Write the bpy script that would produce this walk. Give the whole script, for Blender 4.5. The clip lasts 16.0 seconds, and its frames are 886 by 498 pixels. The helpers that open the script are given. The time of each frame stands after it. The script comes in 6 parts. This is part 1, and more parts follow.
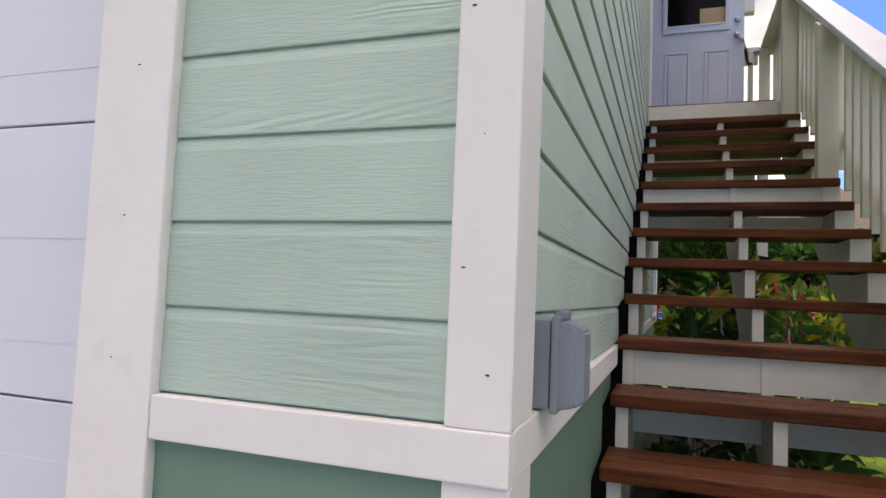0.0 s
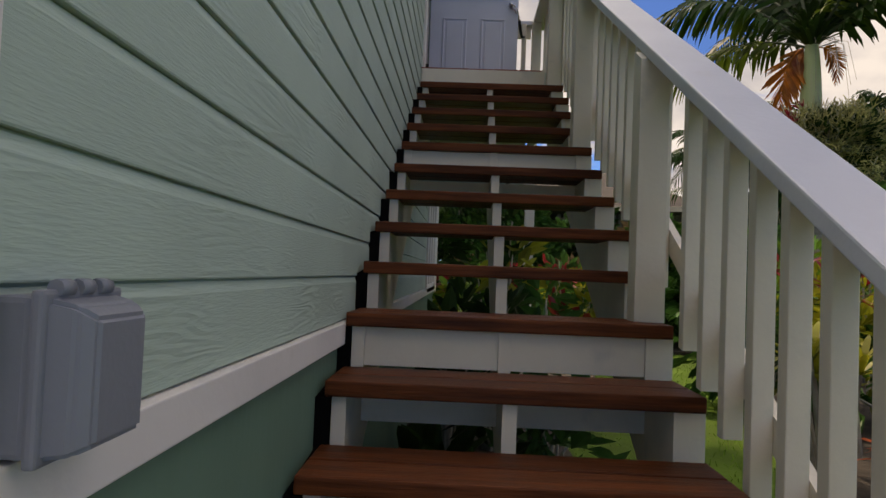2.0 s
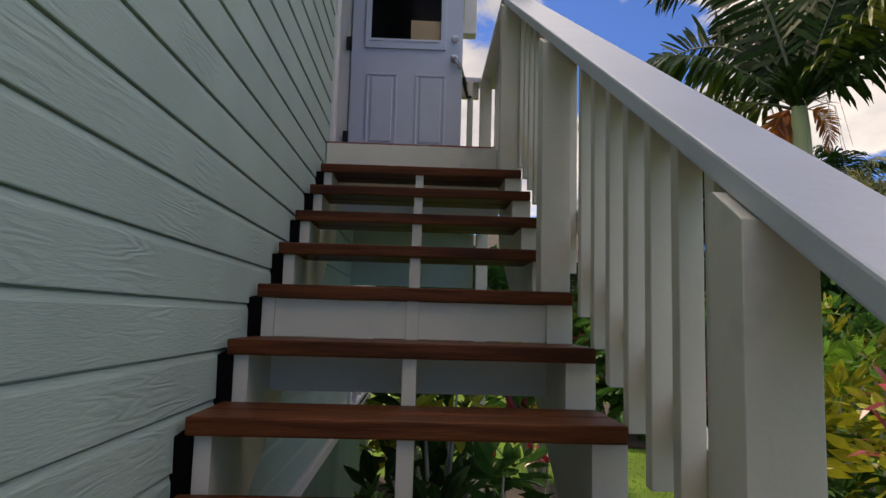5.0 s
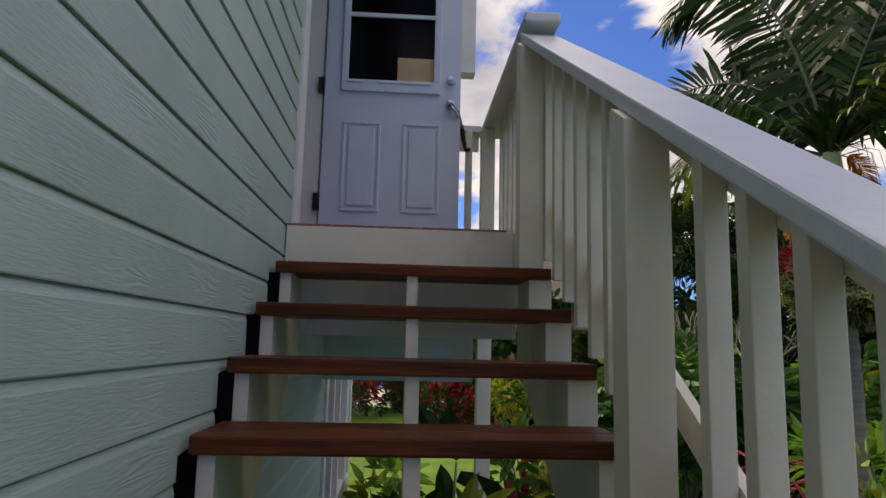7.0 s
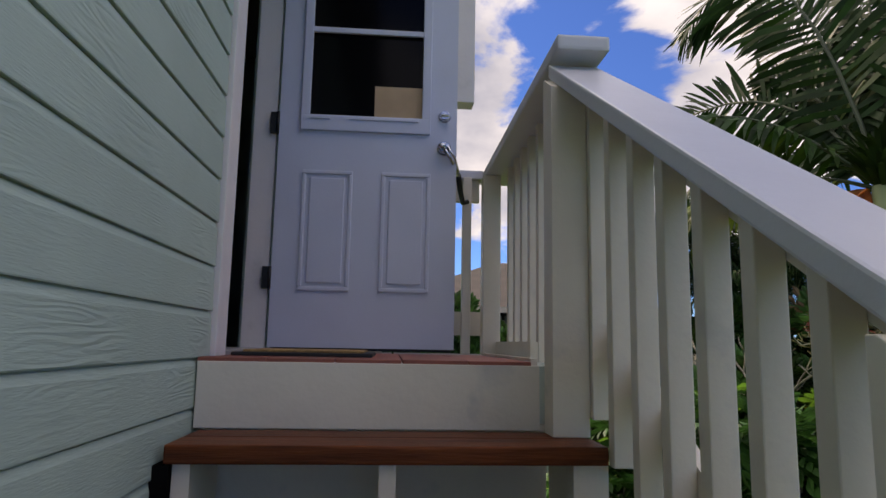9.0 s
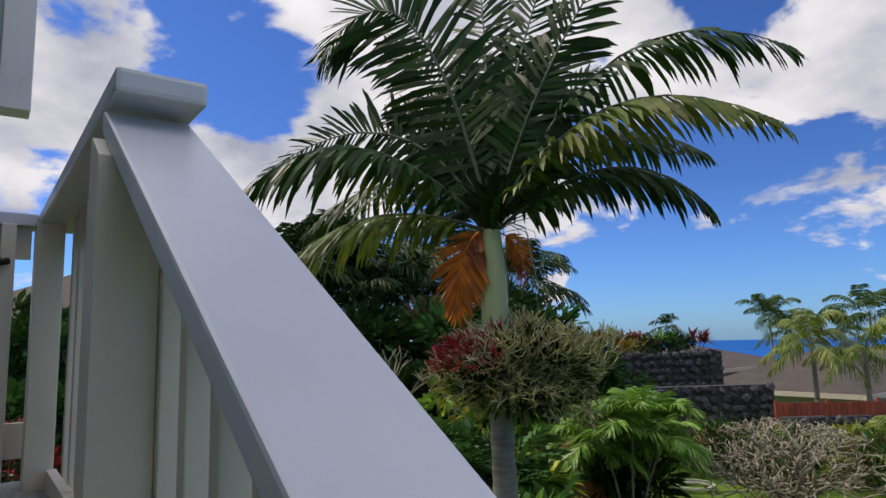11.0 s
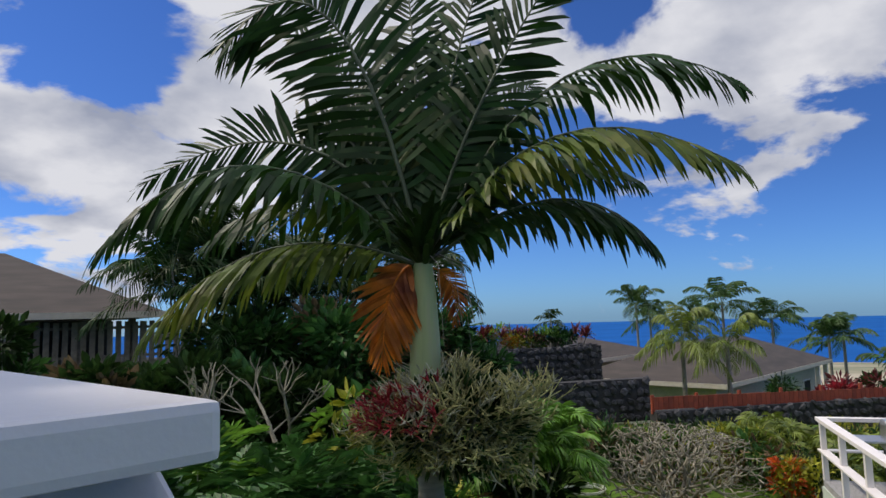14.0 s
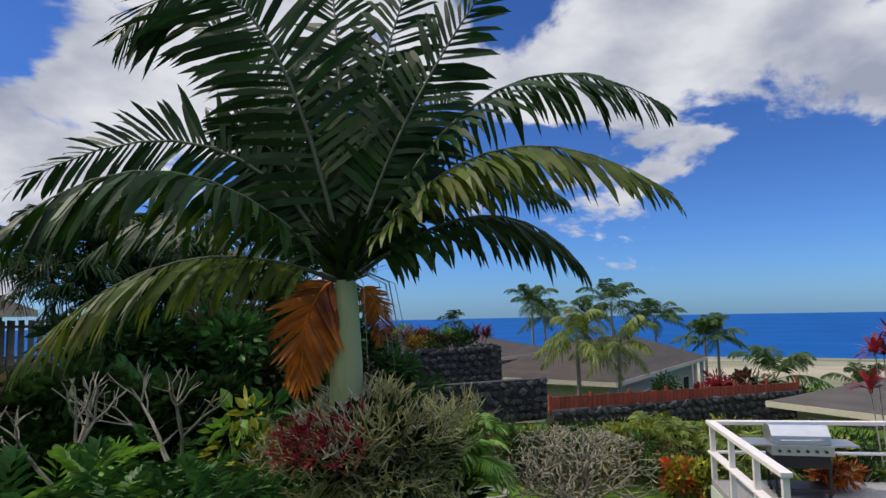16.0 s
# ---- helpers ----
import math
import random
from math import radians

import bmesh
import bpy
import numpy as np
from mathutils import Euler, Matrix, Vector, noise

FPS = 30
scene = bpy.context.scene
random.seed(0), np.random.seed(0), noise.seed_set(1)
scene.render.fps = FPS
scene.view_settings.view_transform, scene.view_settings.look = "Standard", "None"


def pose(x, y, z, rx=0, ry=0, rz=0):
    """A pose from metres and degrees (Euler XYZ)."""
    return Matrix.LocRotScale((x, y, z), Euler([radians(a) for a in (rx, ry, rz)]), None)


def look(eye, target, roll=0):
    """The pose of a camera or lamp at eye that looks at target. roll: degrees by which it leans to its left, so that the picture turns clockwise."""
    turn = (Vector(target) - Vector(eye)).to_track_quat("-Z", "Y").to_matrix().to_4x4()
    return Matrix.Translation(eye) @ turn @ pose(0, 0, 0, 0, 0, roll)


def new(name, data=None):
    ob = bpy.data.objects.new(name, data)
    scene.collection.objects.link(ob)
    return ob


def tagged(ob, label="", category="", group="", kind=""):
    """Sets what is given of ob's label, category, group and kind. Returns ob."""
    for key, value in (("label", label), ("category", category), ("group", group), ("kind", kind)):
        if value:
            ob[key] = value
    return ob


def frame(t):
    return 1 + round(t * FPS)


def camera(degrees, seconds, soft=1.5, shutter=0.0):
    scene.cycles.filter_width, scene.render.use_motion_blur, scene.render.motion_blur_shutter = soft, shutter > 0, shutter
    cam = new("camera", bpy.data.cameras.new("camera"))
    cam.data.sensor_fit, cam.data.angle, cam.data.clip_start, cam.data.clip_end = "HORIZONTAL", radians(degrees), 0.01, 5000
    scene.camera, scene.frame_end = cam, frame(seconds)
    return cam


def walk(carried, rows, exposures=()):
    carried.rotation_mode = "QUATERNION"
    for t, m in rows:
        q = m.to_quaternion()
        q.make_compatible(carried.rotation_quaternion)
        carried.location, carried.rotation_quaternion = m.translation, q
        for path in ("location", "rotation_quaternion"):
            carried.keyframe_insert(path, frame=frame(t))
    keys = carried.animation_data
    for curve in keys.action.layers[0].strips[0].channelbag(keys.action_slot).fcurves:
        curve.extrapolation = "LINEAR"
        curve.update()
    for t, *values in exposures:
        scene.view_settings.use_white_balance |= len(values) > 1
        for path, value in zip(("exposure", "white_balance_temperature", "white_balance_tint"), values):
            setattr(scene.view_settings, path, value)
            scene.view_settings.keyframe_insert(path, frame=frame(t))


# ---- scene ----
cam = camera(68.9, 16.0)
METRES, EYE, TILT, LEAN, TURN = 6.2, 1.225, 0.0, 0.0, 19.6
ROWS = [
    (0.0, 0.0, 0.0, 0.0, -0.16, 3.87, -2.37),
    (0.5, 0.0058, 0.0063, -0.0008, -10.02, 2.84, -2.56),
    (1.0, 0.0127, 0.0142, -0.0013, -15.23, 2.06, -2.58),
    (1.5, 0.0314, 0.032, 0.0001, -16.87, 2.02, -2.78),
    (2.0, 0.0537, 0.0622, -0.0002, -17.79, 2.08, -2.3),
    (2.5, 0.0744, 0.1029, 0.004, -19.03, 2.31, -2.06),
    (3.0, 0.0973, 0.1406, 0.0146, -19.67, 3.04, -1.77),
    (3.5, 0.1137, 0.176, 0.0385, -20.16, 4.11, -1.54),
    (4.0, 0.1269, 0.2102, 0.0615, -20.79, 4.98, -1.58),
    (4.5, 0.1427, 0.238, 0.0793, -21.19, 5.55, -1.58),
    (5.0, 0.1556, 0.2655, 0.1003, -21.56, 6.09, -1.56),
    (7.5, 0.2038, 0.4393, 0.2016, -23.38, 8.43, -1.26),
    (8.0, 0.215, 0.475, 0.2234, -23.37, 8.54, -1.16),
    (8.5, 0.2276, 0.504, 0.2447, -23.49, 8.36, -1.02),
    (9.0, 0.2455, 0.5313, 0.2664, -24.12, 8.33, -1.03),
    (9.5, 0.2622, 0.5537, 0.2888, -31.24, 8.5, -0.43),
    (10.0, 0.2821, 0.5716, 0.3074, -41.34, 8.54, 0.3),
    (12.5, 0.3550, 0.6538, 0.3779, -63.23, 6.49, 2.21),
    (13.0, 0.3553, 0.6773, 0.3979, -63.64, 6.29, 1.98),
    (13.5, 0.3597, 0.6885, 0.4088, -64.66, 6.12, 1.77),
    (14.0, 0.3735, 0.7087, 0.4208, -66.22, 6.01, 1.63),
    (14.5, 0.3838, 0.7226, 0.4304, -68.48, 5.66, 1.54),
    (15.0, 0.3908, 0.7417, 0.4386, -72.71, 5.47, 1.47),
    (15.5, 0.3947, 0.7547, 0.4495, -74.69, 5.33, 1.46),
    (16.0, 0.3971, 0.7546, 0.4528, -75.27, 5.4, 1.23),
]
# ---- light ----
EXPOSURES = [(0.0, 1.10, 10100, 18), (0.5, 0.84, 10200, 18), (1.0, 0.58, 10200, 18), (2.0, 0.16, 9900, 16), (3.5, 0.28, 9600, 16), (5.0, 0.30, 9150, 16), (7.5, 0.30, 8700, 18), (9.0, 0.28, 8500, 20), (10.0, 0.26, 8000, 17), (12.5, -0.12, 7300, 13), (16.0, -0.08, 7100, 12)]
walk(cam, [(t, pose(0, 0, EYE, TILT, LEAN, TURN) @ pose(METRES * x, METRES * y, METRES * z, 90 + pitch, roll, yaw)) for t, x, y, z, yaw, pitch, roll in ROWS], EXPOSURES)

SUN_FROM = Vector((-0.30, 0.62, 0.80)).normalized()
sun = new("sun", bpy.data.lights.new("sun", "SUN"))
sun.data.energy, sun.data.angle, sun.data.color = 2.6, radians(2.0), (1.0, 0.95, 0.87)
sun.matrix_world = look(SUN_FROM * 60, (0, 0, 0))


CLOUDS = [((0.30, 0.90, 0.24), 18, 0.12), ((0.55, 0.79, 0.27), 13, 0.10), ((0.92, 0.24, 0.33), 15, 0.11), ((0.95, 0.0, 0.29), 12, 0.10), ((0.71, 0.69, 0.13), 6, 0.07), ((0.84, 0.53, 0.13), 5, 0.07),
          ((0.34, 0.87, 0.37), 6, -0.10), ((0.19, 0.87, 0.47), 14, -0.32), ((0.82, 0.40, 0.43), 8, -0.18), ((0.97, 0.10, 0.12), 13, -0.16), ((0.80, 0.58, 0.19), 9, -0.11)]


def sky_world():
    w = bpy.data.worlds.new("sky")
    scene.world = w
    w.use_nodes = True
    nt = w.node_tree
    nt.nodes.clear()
    N, L = nt.nodes.new, nt.links.new
    out, bg = N("ShaderNodeOutputWorld"), N("ShaderNodeBackground")
    sky = N("ShaderNodeTexSky")
    sky.sky_type, sky.sun_disc = "NISHITA", False
    sky.sun_elevation = math.asin(SUN_FROM.z)
    sky.sun_rotation = math.atan2(SUN_FROM.x, SUN_FROM.y)
    sky.ozone_density, sky.dust_density, sky.air_density = 3.0, 0.3, 1.0
    deep = N("ShaderNodeMixRGB")
    deep.blend_type, deep.inputs[0].default_value, deep.inputs[2].default_value = "MULTIPLY", 1.0, (0.29, 0.59, 1.20, 1)
    L(sky.outputs[0], deep.inputs[1])
    tc, sep = N("ShaderNodeTexCoord"), N("ShaderNodeSeparateXYZ")
    L(tc.outputs["Generated"], sep.inputs[0])
    # the haze over the sea is a paler blue than the sky above
    haze = N("ShaderNodeValToRGB")
    haze.color_ramp.elements[0].position, haze.color_ramp.elements[0].color = 0.0, (0.36, 0.76, 1.60, 1)
    haze.color_ramp.elements[1].position, haze.color_ramp.elements[1].color = 0.22, (0.29, 0.59, 1.20, 1)
    L(sep.outputs[2], haze.inputs[0]); L(haze.outputs[0], deep.inputs[2])
    # clouds lie on a flat layer: direction over height
    zc = N("ShaderNodeMath"); zc.operation = "MAXIMUM"; zc.inputs[1].default_value = 0.02
    L(sep.outputs[2], zc.inputs[0])
    za = N("ShaderNodeMath"); za.operation = "ADD"; za.inputs[1].default_value = 0.36
    L(zc.outputs[0], za.inputs[0])
    div = N("ShaderNodeVectorMath"); div.operation = "DIVIDE"
    comb = N("ShaderNodeCombineXYZ")
    for i in range(3):
        L(za.outputs[0], comb.inputs[i])
    L(tc.outputs["Generated"], div.inputs[0]); L(comb.outputs[0], div.inputs[1])
    mp = N("ShaderNodeMapping"); mp.inputs["Location"].default_value = (3.1, 1.7, 0.0)
    L(div.outputs[0], mp.inputs[0])
    n1 = N("ShaderNodeTexNoise"); n1.inputs["Scale"].default_value, n1.inputs["Detail"].default_value, n1.inputs["Roughness"].default_value = 2.5, 12.0, 0.56
    n1.inputs["Distortion"].default_value = 0.25
    L(mp.outputs[0], n1.inputs["Vector"])
    # thicker overhead, clear towards the horizon
    el = N("ShaderNodeMapRange"); el.inputs[1].default_value, el.inputs[2].default_value, el.inputs[3].default_value, el.inputs[4].default_value = 0.02, 0.34, -0.20, 0.10
    L(sep.outputs[2], el.inputs[0])
    dot = N("ShaderNodeVectorMath"); dot.operation = "DOT_PRODUCT"; dot.inputs[1].default_value = (-0.6, 0.8, 0.0)
    L(tc.outputs["Generated"], dot.inputs[0])
    side = N("ShaderNodeMath"); side.operation = "MULTIPLY"; side.inputs[1].default_value = 0.13
    L(dot.outputs["Value"], side.inputs[0])
    s1 = N("ShaderNodeMath"); s1.operation = "ADD"
    rough = N("ShaderNodeMath"); rough.operation = "MULTIPLY_ADD"; rough.inputs[1].default_value, rough.inputs[2].default_value = 1.55, -0.275
    L(n1.outputs["Fac"], rough.inputs[0]); L(rough.outputs[0], s1.inputs[0]); L(el.outputs[0], s1.inputs[1])
    s2 = N("ShaderNodeMath"); s2.operation = "ADD"
    L(s1.outputs[0], s2.inputs[0]); L(side.outputs[0], s2.inputs[1])
    # banks of cloud and clear gaps between them: direction, radius in degrees, more or less cover
    total = s2.outputs[0]
    for d, radius, weight in CLOUDS:
        near = N("ShaderNodeVectorMath"); near.operation = "DOT_PRODUCT"; near.inputs[1].default_value = Vector(d).normalized()
        L(tc.outputs["Generated"], near.inputs[0])
        lobe = N("ShaderNodeMapRange"); lobe.interpolation_type = "SMOOTHSTEP"
        lobe.inputs[1].default_value, lobe.inputs[2].default_value, lobe.inputs[4].default_value = math.cos(radians(radius)), math.cos(radians(radius * 0.25)), weight
        L(near.outputs["Value"], lobe.inputs[0])
        plus = N("ShaderNodeMath"); plus.operation = "ADD"
        L(total, plus.inputs[0]); L(lobe.outputs[0], plus.inputs[1])
        total = plus.outputs[0]
    cov = N("ShaderNodeMapRange"); cov.interpolation_type = "SMOOTHSTEP"
    cov.inputs[1].default_value, cov.inputs[2].default_value = 0.47, 0.585
    L(total, cov.inputs[0])
    n2 = N("ShaderNodeTexNoise"); n2.inputs["Scale"].default_value, n2.inputs["Detail"].default_value = 3.6, 8.0
    L(mp.outputs[0], n2.inputs["Vector"])
    tone = N("ShaderNodeValToRGB")
    tone.color_ramp.elements[0].position, tone.color_ramp.elements[0].color = 0.33, (3.3, 3.9, 5.4, 1)
    tone.color_ramp.elements[1].position, tone.color_ramp.elements[1].color = 0.60, (7.2, 7.8, 9.0, 1)
    L(n2.outputs["Fac"], tone.inputs[0])
    # high clouds near the sun, out of view, are brightened as added fill
    overhead_fill = N("ShaderNodeMapRange"); overhead_fill.inputs[1].default_value, overhead_fill.inputs[2].default_value, overhead_fill.inputs[3].default_value, overhead_fill.inputs[4].default_value = 0.45, 0.80, 1.0, 2.4
    L(sep.outputs[2], overhead_fill.inputs[0])
    bright = N("ShaderNodeVectorMath"); bright.operation = "SCALE"
    L(tone.outputs[0], bright.inputs[0]); L(overhead_fill.outputs[0], bright.inputs["Scale"])
    mix = N("ShaderNodeMixRGB")
    L(cov.outputs[0], mix.inputs[0]); L(deep.outputs[0], mix.inputs[1]); L(bright.outputs[0], mix.inputs[2])
    bg.inputs[1].default_value = 0.1
    L(mix.outputs[0], bg.inputs[0]); L(bg.outputs[0], out.inputs[0])


sky_world()


# ---- materials ----
def mat(name, color, rough=0.6, metal=0.0, vary=0.12, scale=6.0, bump=0.0, bump_scale=40.0, stretch=(1, 1, 1), second=None, second_at=(0.45, 0.7),
        second_scale=2.0, translucent=0.0, rand=0.0, spec=0.5):
    m = bpy.data.materials.new(name)
    m.use_nodes = True
    nt = m.node_tree
    N, L = nt.nodes.new, nt.links.new
    b = nt.nodes["Principled BSDF"]
    b.inputs["Roughness"].default_value, b.inputs["Metallic"].default_value = rough, metal
    b.inputs["Specular IOR Level"].default_value = spec
    tc, mp = N("ShaderNodeTexCoord"), N("ShaderNodeMapping")
    mp.inputs["Scale"].default_value = stretch
    info = N("ShaderNodeObjectInfo")
    off = N("ShaderNodeVectorMath"); off.operation = "MULTIPLY_ADD"; off.inputs[1].default_value = (17, 11, 5)
    L(info.outputs["Random"], off.inputs[0]); L(tc.outputs["Object"], off.inputs[2])
    L(off.outputs[0], mp.inputs[0])
    n = N("ShaderNodeTexNoise"); n.inputs["Scale"].default_value, n.inputs["Detail"].default_value = scale, 5.0
    L(mp.outputs[0], n.inputs["Vector"])
    lo = tuple(max(0, c * (1 - vary)) for c in color) + (1,)
    hi = tuple(min(1, c * (1 + vary)) for c in color) + (1,)
    r = N("ShaderNodeValToRGB")
    r.color_ramp.elements[0].position, r.color_ramp.elements[0].color = 0.3, lo
    r.color_ramp.elements[1].position, r.color_ramp.elements[1].color = 0.7, hi
    L(n.outputs["Fac"], r.inputs[0])
    col = r.outputs[0]
    if second:
        n2 = N("ShaderNodeTexNoise"); n2.inputs["Scale"].default_value, n2.inputs["Detail"].default_value = second_scale, 6.0
        L(mp.outputs[0], n2.inputs["Vector"])
        mr = N("ShaderNodeMapRange"); mr.inputs[1].default_value, mr.inputs[2].default_value = second_at
        L(n2.outputs["Fac"], mr.inputs[0])
        mx = N("ShaderNodeMixRGB"); mx.inputs[2].default_value = (*second, 1)
        L(mr.outputs[0], mx.inputs[0]); L(col, mx.inputs[1])
        col = mx.outputs[0]
    if rand:
        geo = N("ShaderNodeNewGeometry")
        add = N("ShaderNodeMath"); add.operation = "ADD"
        L(geo.outputs["Random Per Island"], add.inputs[0]); L(info.outputs["Random"], add.inputs[1])
        fr = N("ShaderNodeMath"); fr.operation = "FRACT"
        L(add.outputs[0], fr.inputs[0])
        mr2 = N("ShaderNodeMapRange"); mr2.inputs[3].default_value, mr2.inputs[4].default_value = 1 - rand, 1 + rand
        L(fr.outputs[0], mr2.inputs[0])
        hs = N("ShaderNodeHueSaturation")
        L(mr2.outputs[0], hs.inputs["Value"]); L(col, hs.inputs["Color"])
        col = hs.outputs[0]
    L(col, b.inputs["Base Color"])
    if bump:
        nb = N("ShaderNodeTexNoise"); nb.inputs["Scale"].default_value, nb.inputs["Detail"].default_value = bump_scale, 4.0
        L(mp.outputs[0], nb.inputs["Vector"])
        bp = N("ShaderNodeBump"); bp.inputs["Strength"].default_value, bp.inputs["Distance"].default_value = bump, 0.01
        L(nb.outputs["Fac"], bp.inputs["Height"]); L(bp.outputs[0], b.inputs["Normal"])
    if translucent:
        tr, ms = N("ShaderNodeBsdfTranslucent"), N("ShaderNodeMixShader")
        ms.inputs[0].default_value = translucent
        L(col, tr.inputs[0]); L(b.outputs[0], ms.inputs[1]); L(tr.outputs[0], ms.inputs[2])
        L(ms.outputs[0], nt.nodes["Material Output"].inputs[0])
    return m


def siding_mat(name, color):
    """Fibre-cement lap boards with pressed cathedral grain along y or x, painted."""
    m = bpy.data.materials.new(name)
    m.use_nodes = True
    nt = m.node_tree
    N, L = nt.nodes.new, nt.links.new
    b = nt.nodes["Principled BSDF"]
    b.inputs["Roughness"].default_value = 0.62
    tc, info = N("ShaderNodeTexCoord"), N("ShaderNodeObjectInfo")
    off = N("ShaderNodeVectorMath"); off.operation = "MULTIPLY_ADD"; off.inputs[1].default_value = (31, 17, 3)
    L(info.outputs["Random"], off.inputs[0]); L(tc.outputs["Object"], off.inputs[2])
    mp = N("ShaderNodeMapping"); mp.inputs["Scale"].default_value = (1.0, 1.0, 9.0)
    L(off.outputs[0], mp.inputs[0])
    warp = N("ShaderNodeTexNoise"); warp.inputs["Scale"].default_value, warp.inputs["Detail"].default_value = 1.5, 2.0
    L(mp.outputs[0], warp.inputs["Vector"])
    rings = N("ShaderNodeMath"); rings.operation = "MULTIPLY"; rings.inputs[1].default_value = 26.0
    L(warp.outputs["Fac"], rings.inputs[0])
    saw = N("ShaderNodeMath"); saw.operation = "PINGPONG"; saw.inputs[1].default_value = 1.0
    L(rings.outputs[0], saw.inputs[0])
    patch = N("ShaderNodeTexNoise"); patch.inputs["Scale"].default_value = 3.0
    L(off.outputs[0], patch.inputs["Vector"])
    pm = N("ShaderNodeMapRange"); pm.inputs[1].default_value, pm.inputs[2].default_value = 0.49, 0.68
    L(patch.outputs["Fac"], pm.inputs[0])
    h = N("ShaderNodeMath"); h.operation = "MULTIPLY"
    L(saw.outputs[0], h.inputs[0]); L(pm.outputs[0], h.inputs[1])
    fine = N("ShaderNodeTexNoise"); fine.inputs["Scale"].default_value, fine.inputs["Detail"].default_value = 30.0, 4.0
    L(mp.outputs[0], fine.inputs["Vector"])
    fm = N("ShaderNodeMath"); fm.operation = "MULTIPLY_ADD"; fm.inputs[1].default_value = 0.5
    L(fine.outputs["Fac"], fm.inputs[0]); L(h.outputs[0], fm.inputs[2])
    bp = N("ShaderNodeBump"); bp.inputs["Strength"].default_value, bp.inputs["Distance"].default_value = 0.46, 0.004
    L(fm.outputs[0], bp.inputs["Height"]); L(bp.outputs[0], b.inputs["Normal"])
    st = N("ShaderNodeTexNoise"); st.inputs["Scale"].default_value, st.inputs["Detail"].default_value = 2.4, 6.0
    L(off.outputs[0], st.inputs["Vector"])
    r = N("ShaderNodeValToRGB")
    r.color_ramp.elements[0].position, r.color_ramp.elements[0].color = 0.3, (*[c * 0.90 for c in color], 1)
    r.color_ramp.elements[1].position, r.color_ramp.elements[1].color = 0.7, (*[min(1, c * 1.06) for c in color], 1)
    L(st.outputs["Fac"], r.inputs[0]); L(r.outputs[0], b.inputs["Base Color"])
    return m


def plain(name, color, rough=0.5, metal=0.0, **kw):
    return mat(name, color, rough, metal, vary=kw.pop("vary", 0.06), **kw)


M_SIDING = siding_mat("sage_siding", (0.42, 0.525, 0.44))
M_SKIRT = mat("dark_sage_panel", (0.13, 0.23, 0.165), 0.6, vary=0.1, scale=3, bump=0.15, bump_scale=60, stretch=(1, 1, 0.2))
M_WHITE = mat("white_trim_paint", (0.77, 0.715, 0.675), 0.5, vary=0.04, scale=4, bump=0.12, bump_scale=35, second=(0.60, 0.55, 0.50), second_at=(0.62, 0.85), second_scale=7)
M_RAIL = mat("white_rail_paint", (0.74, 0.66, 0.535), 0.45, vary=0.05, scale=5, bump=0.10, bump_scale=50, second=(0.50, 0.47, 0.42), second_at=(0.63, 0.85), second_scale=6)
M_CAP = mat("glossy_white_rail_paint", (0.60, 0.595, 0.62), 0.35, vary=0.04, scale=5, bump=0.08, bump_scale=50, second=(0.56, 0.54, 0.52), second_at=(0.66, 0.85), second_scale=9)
M_TREAD = mat("brown_wood_stain", (0.125, 0.034, 0.011), 0.45, vary=0.45, scale=9, bump=0.25, bump_scale=28, stretch=(0.5, 7, 7), second=(0.036, 0.012, 0.008), second_at=(0.5, 0.75), second_scale=2.5, rand=0.18, spec=0.14)
M_DOOR = mat("pale_blue_door_paint", (0.56, 0.585, 0.68), 0.42, vary=0.04, scale=3, bump=0.04, bump_scale=80)
M_GARAGE = mat("garage_white_paint", (0.66, 0.65, 0.70), 0.45, vary=0.05, scale=2)
M_GREYBOX = mat("grey_plastic", (0.21, 0.22, 0.25), 0.42, vary=0.06, scale=6, bump=0.05, bump_scale=120)
M_BLACK = plain("black_metal", (0.012, 0.012, 0.013), 0.5)
M_GAP = mat("black_gap_shade", (0.006, 0.006, 0.006), 1.0, vary=0.3, spec=0.0)
M_DARK = plain("dark_interior", (0.008, 0.008, 0.009), 0.9)
M_FILM = mat("black_tinted_glass", (0.003, 0.003, 0.0035), 0.12, vary=0.05, spec=0.12)
M_CHROME = plain("brushed_chrome", (0.62, 0.62, 0.64), 0.25, 1.0)
M_CARD = mat("tan_cardboard", (0.50, 0.34, 0.20), 0.8, vary=0.15, scale=5)
M_TILE = mat("terracotta_tile", (0.30, 0.085, 0.055), 0.55, vary=0.15, scale=12, bump=0.1, bump_scale=60, rand=0.15)
M_MAT = mat("coir_mat", (0.36, 0.21, 0.08), 0.95, vary=0.3, scale=60, bump=0.6, bump_scale=160)
M_RUBBER = plain("black_rubber", (0.015, 0.015, 0.016), 0.7)
M_DECKWOOD = mat("weathered_deck_wood", (0.30, 0.29, 0.28), 0.8, vary=0.25, scale=8, stretch=(8, 1, 8), bump=0.3)
M_SOFFIT = mat("pale_green_soffit", (0.50, 0.55, 0.47), 0.7, vary=0.06)
M_LAWN = mat("lawn_grass", (0.085, 0.155, 0.022), 0.9, vary=0.35, scale=1.2, bump=0.9, bump_scale=30, second=(0.055, 0.085, 0.02), second_at=(0.5, 0.72), second_scale=0.35, spec=0.1)
M_BLADE = mat("grass_blade", (0.13, 0.25, 0.03), 0.8, vary=0.3, scale=2, rand=0.35, translucent=0.3, spec=0.15)
M_CONCRETE = mat("grey_concrete", (0.36, 0.35, 0.33), 0.85, vary=0.15, scale=3, bump=0.2, bump_scale=60)
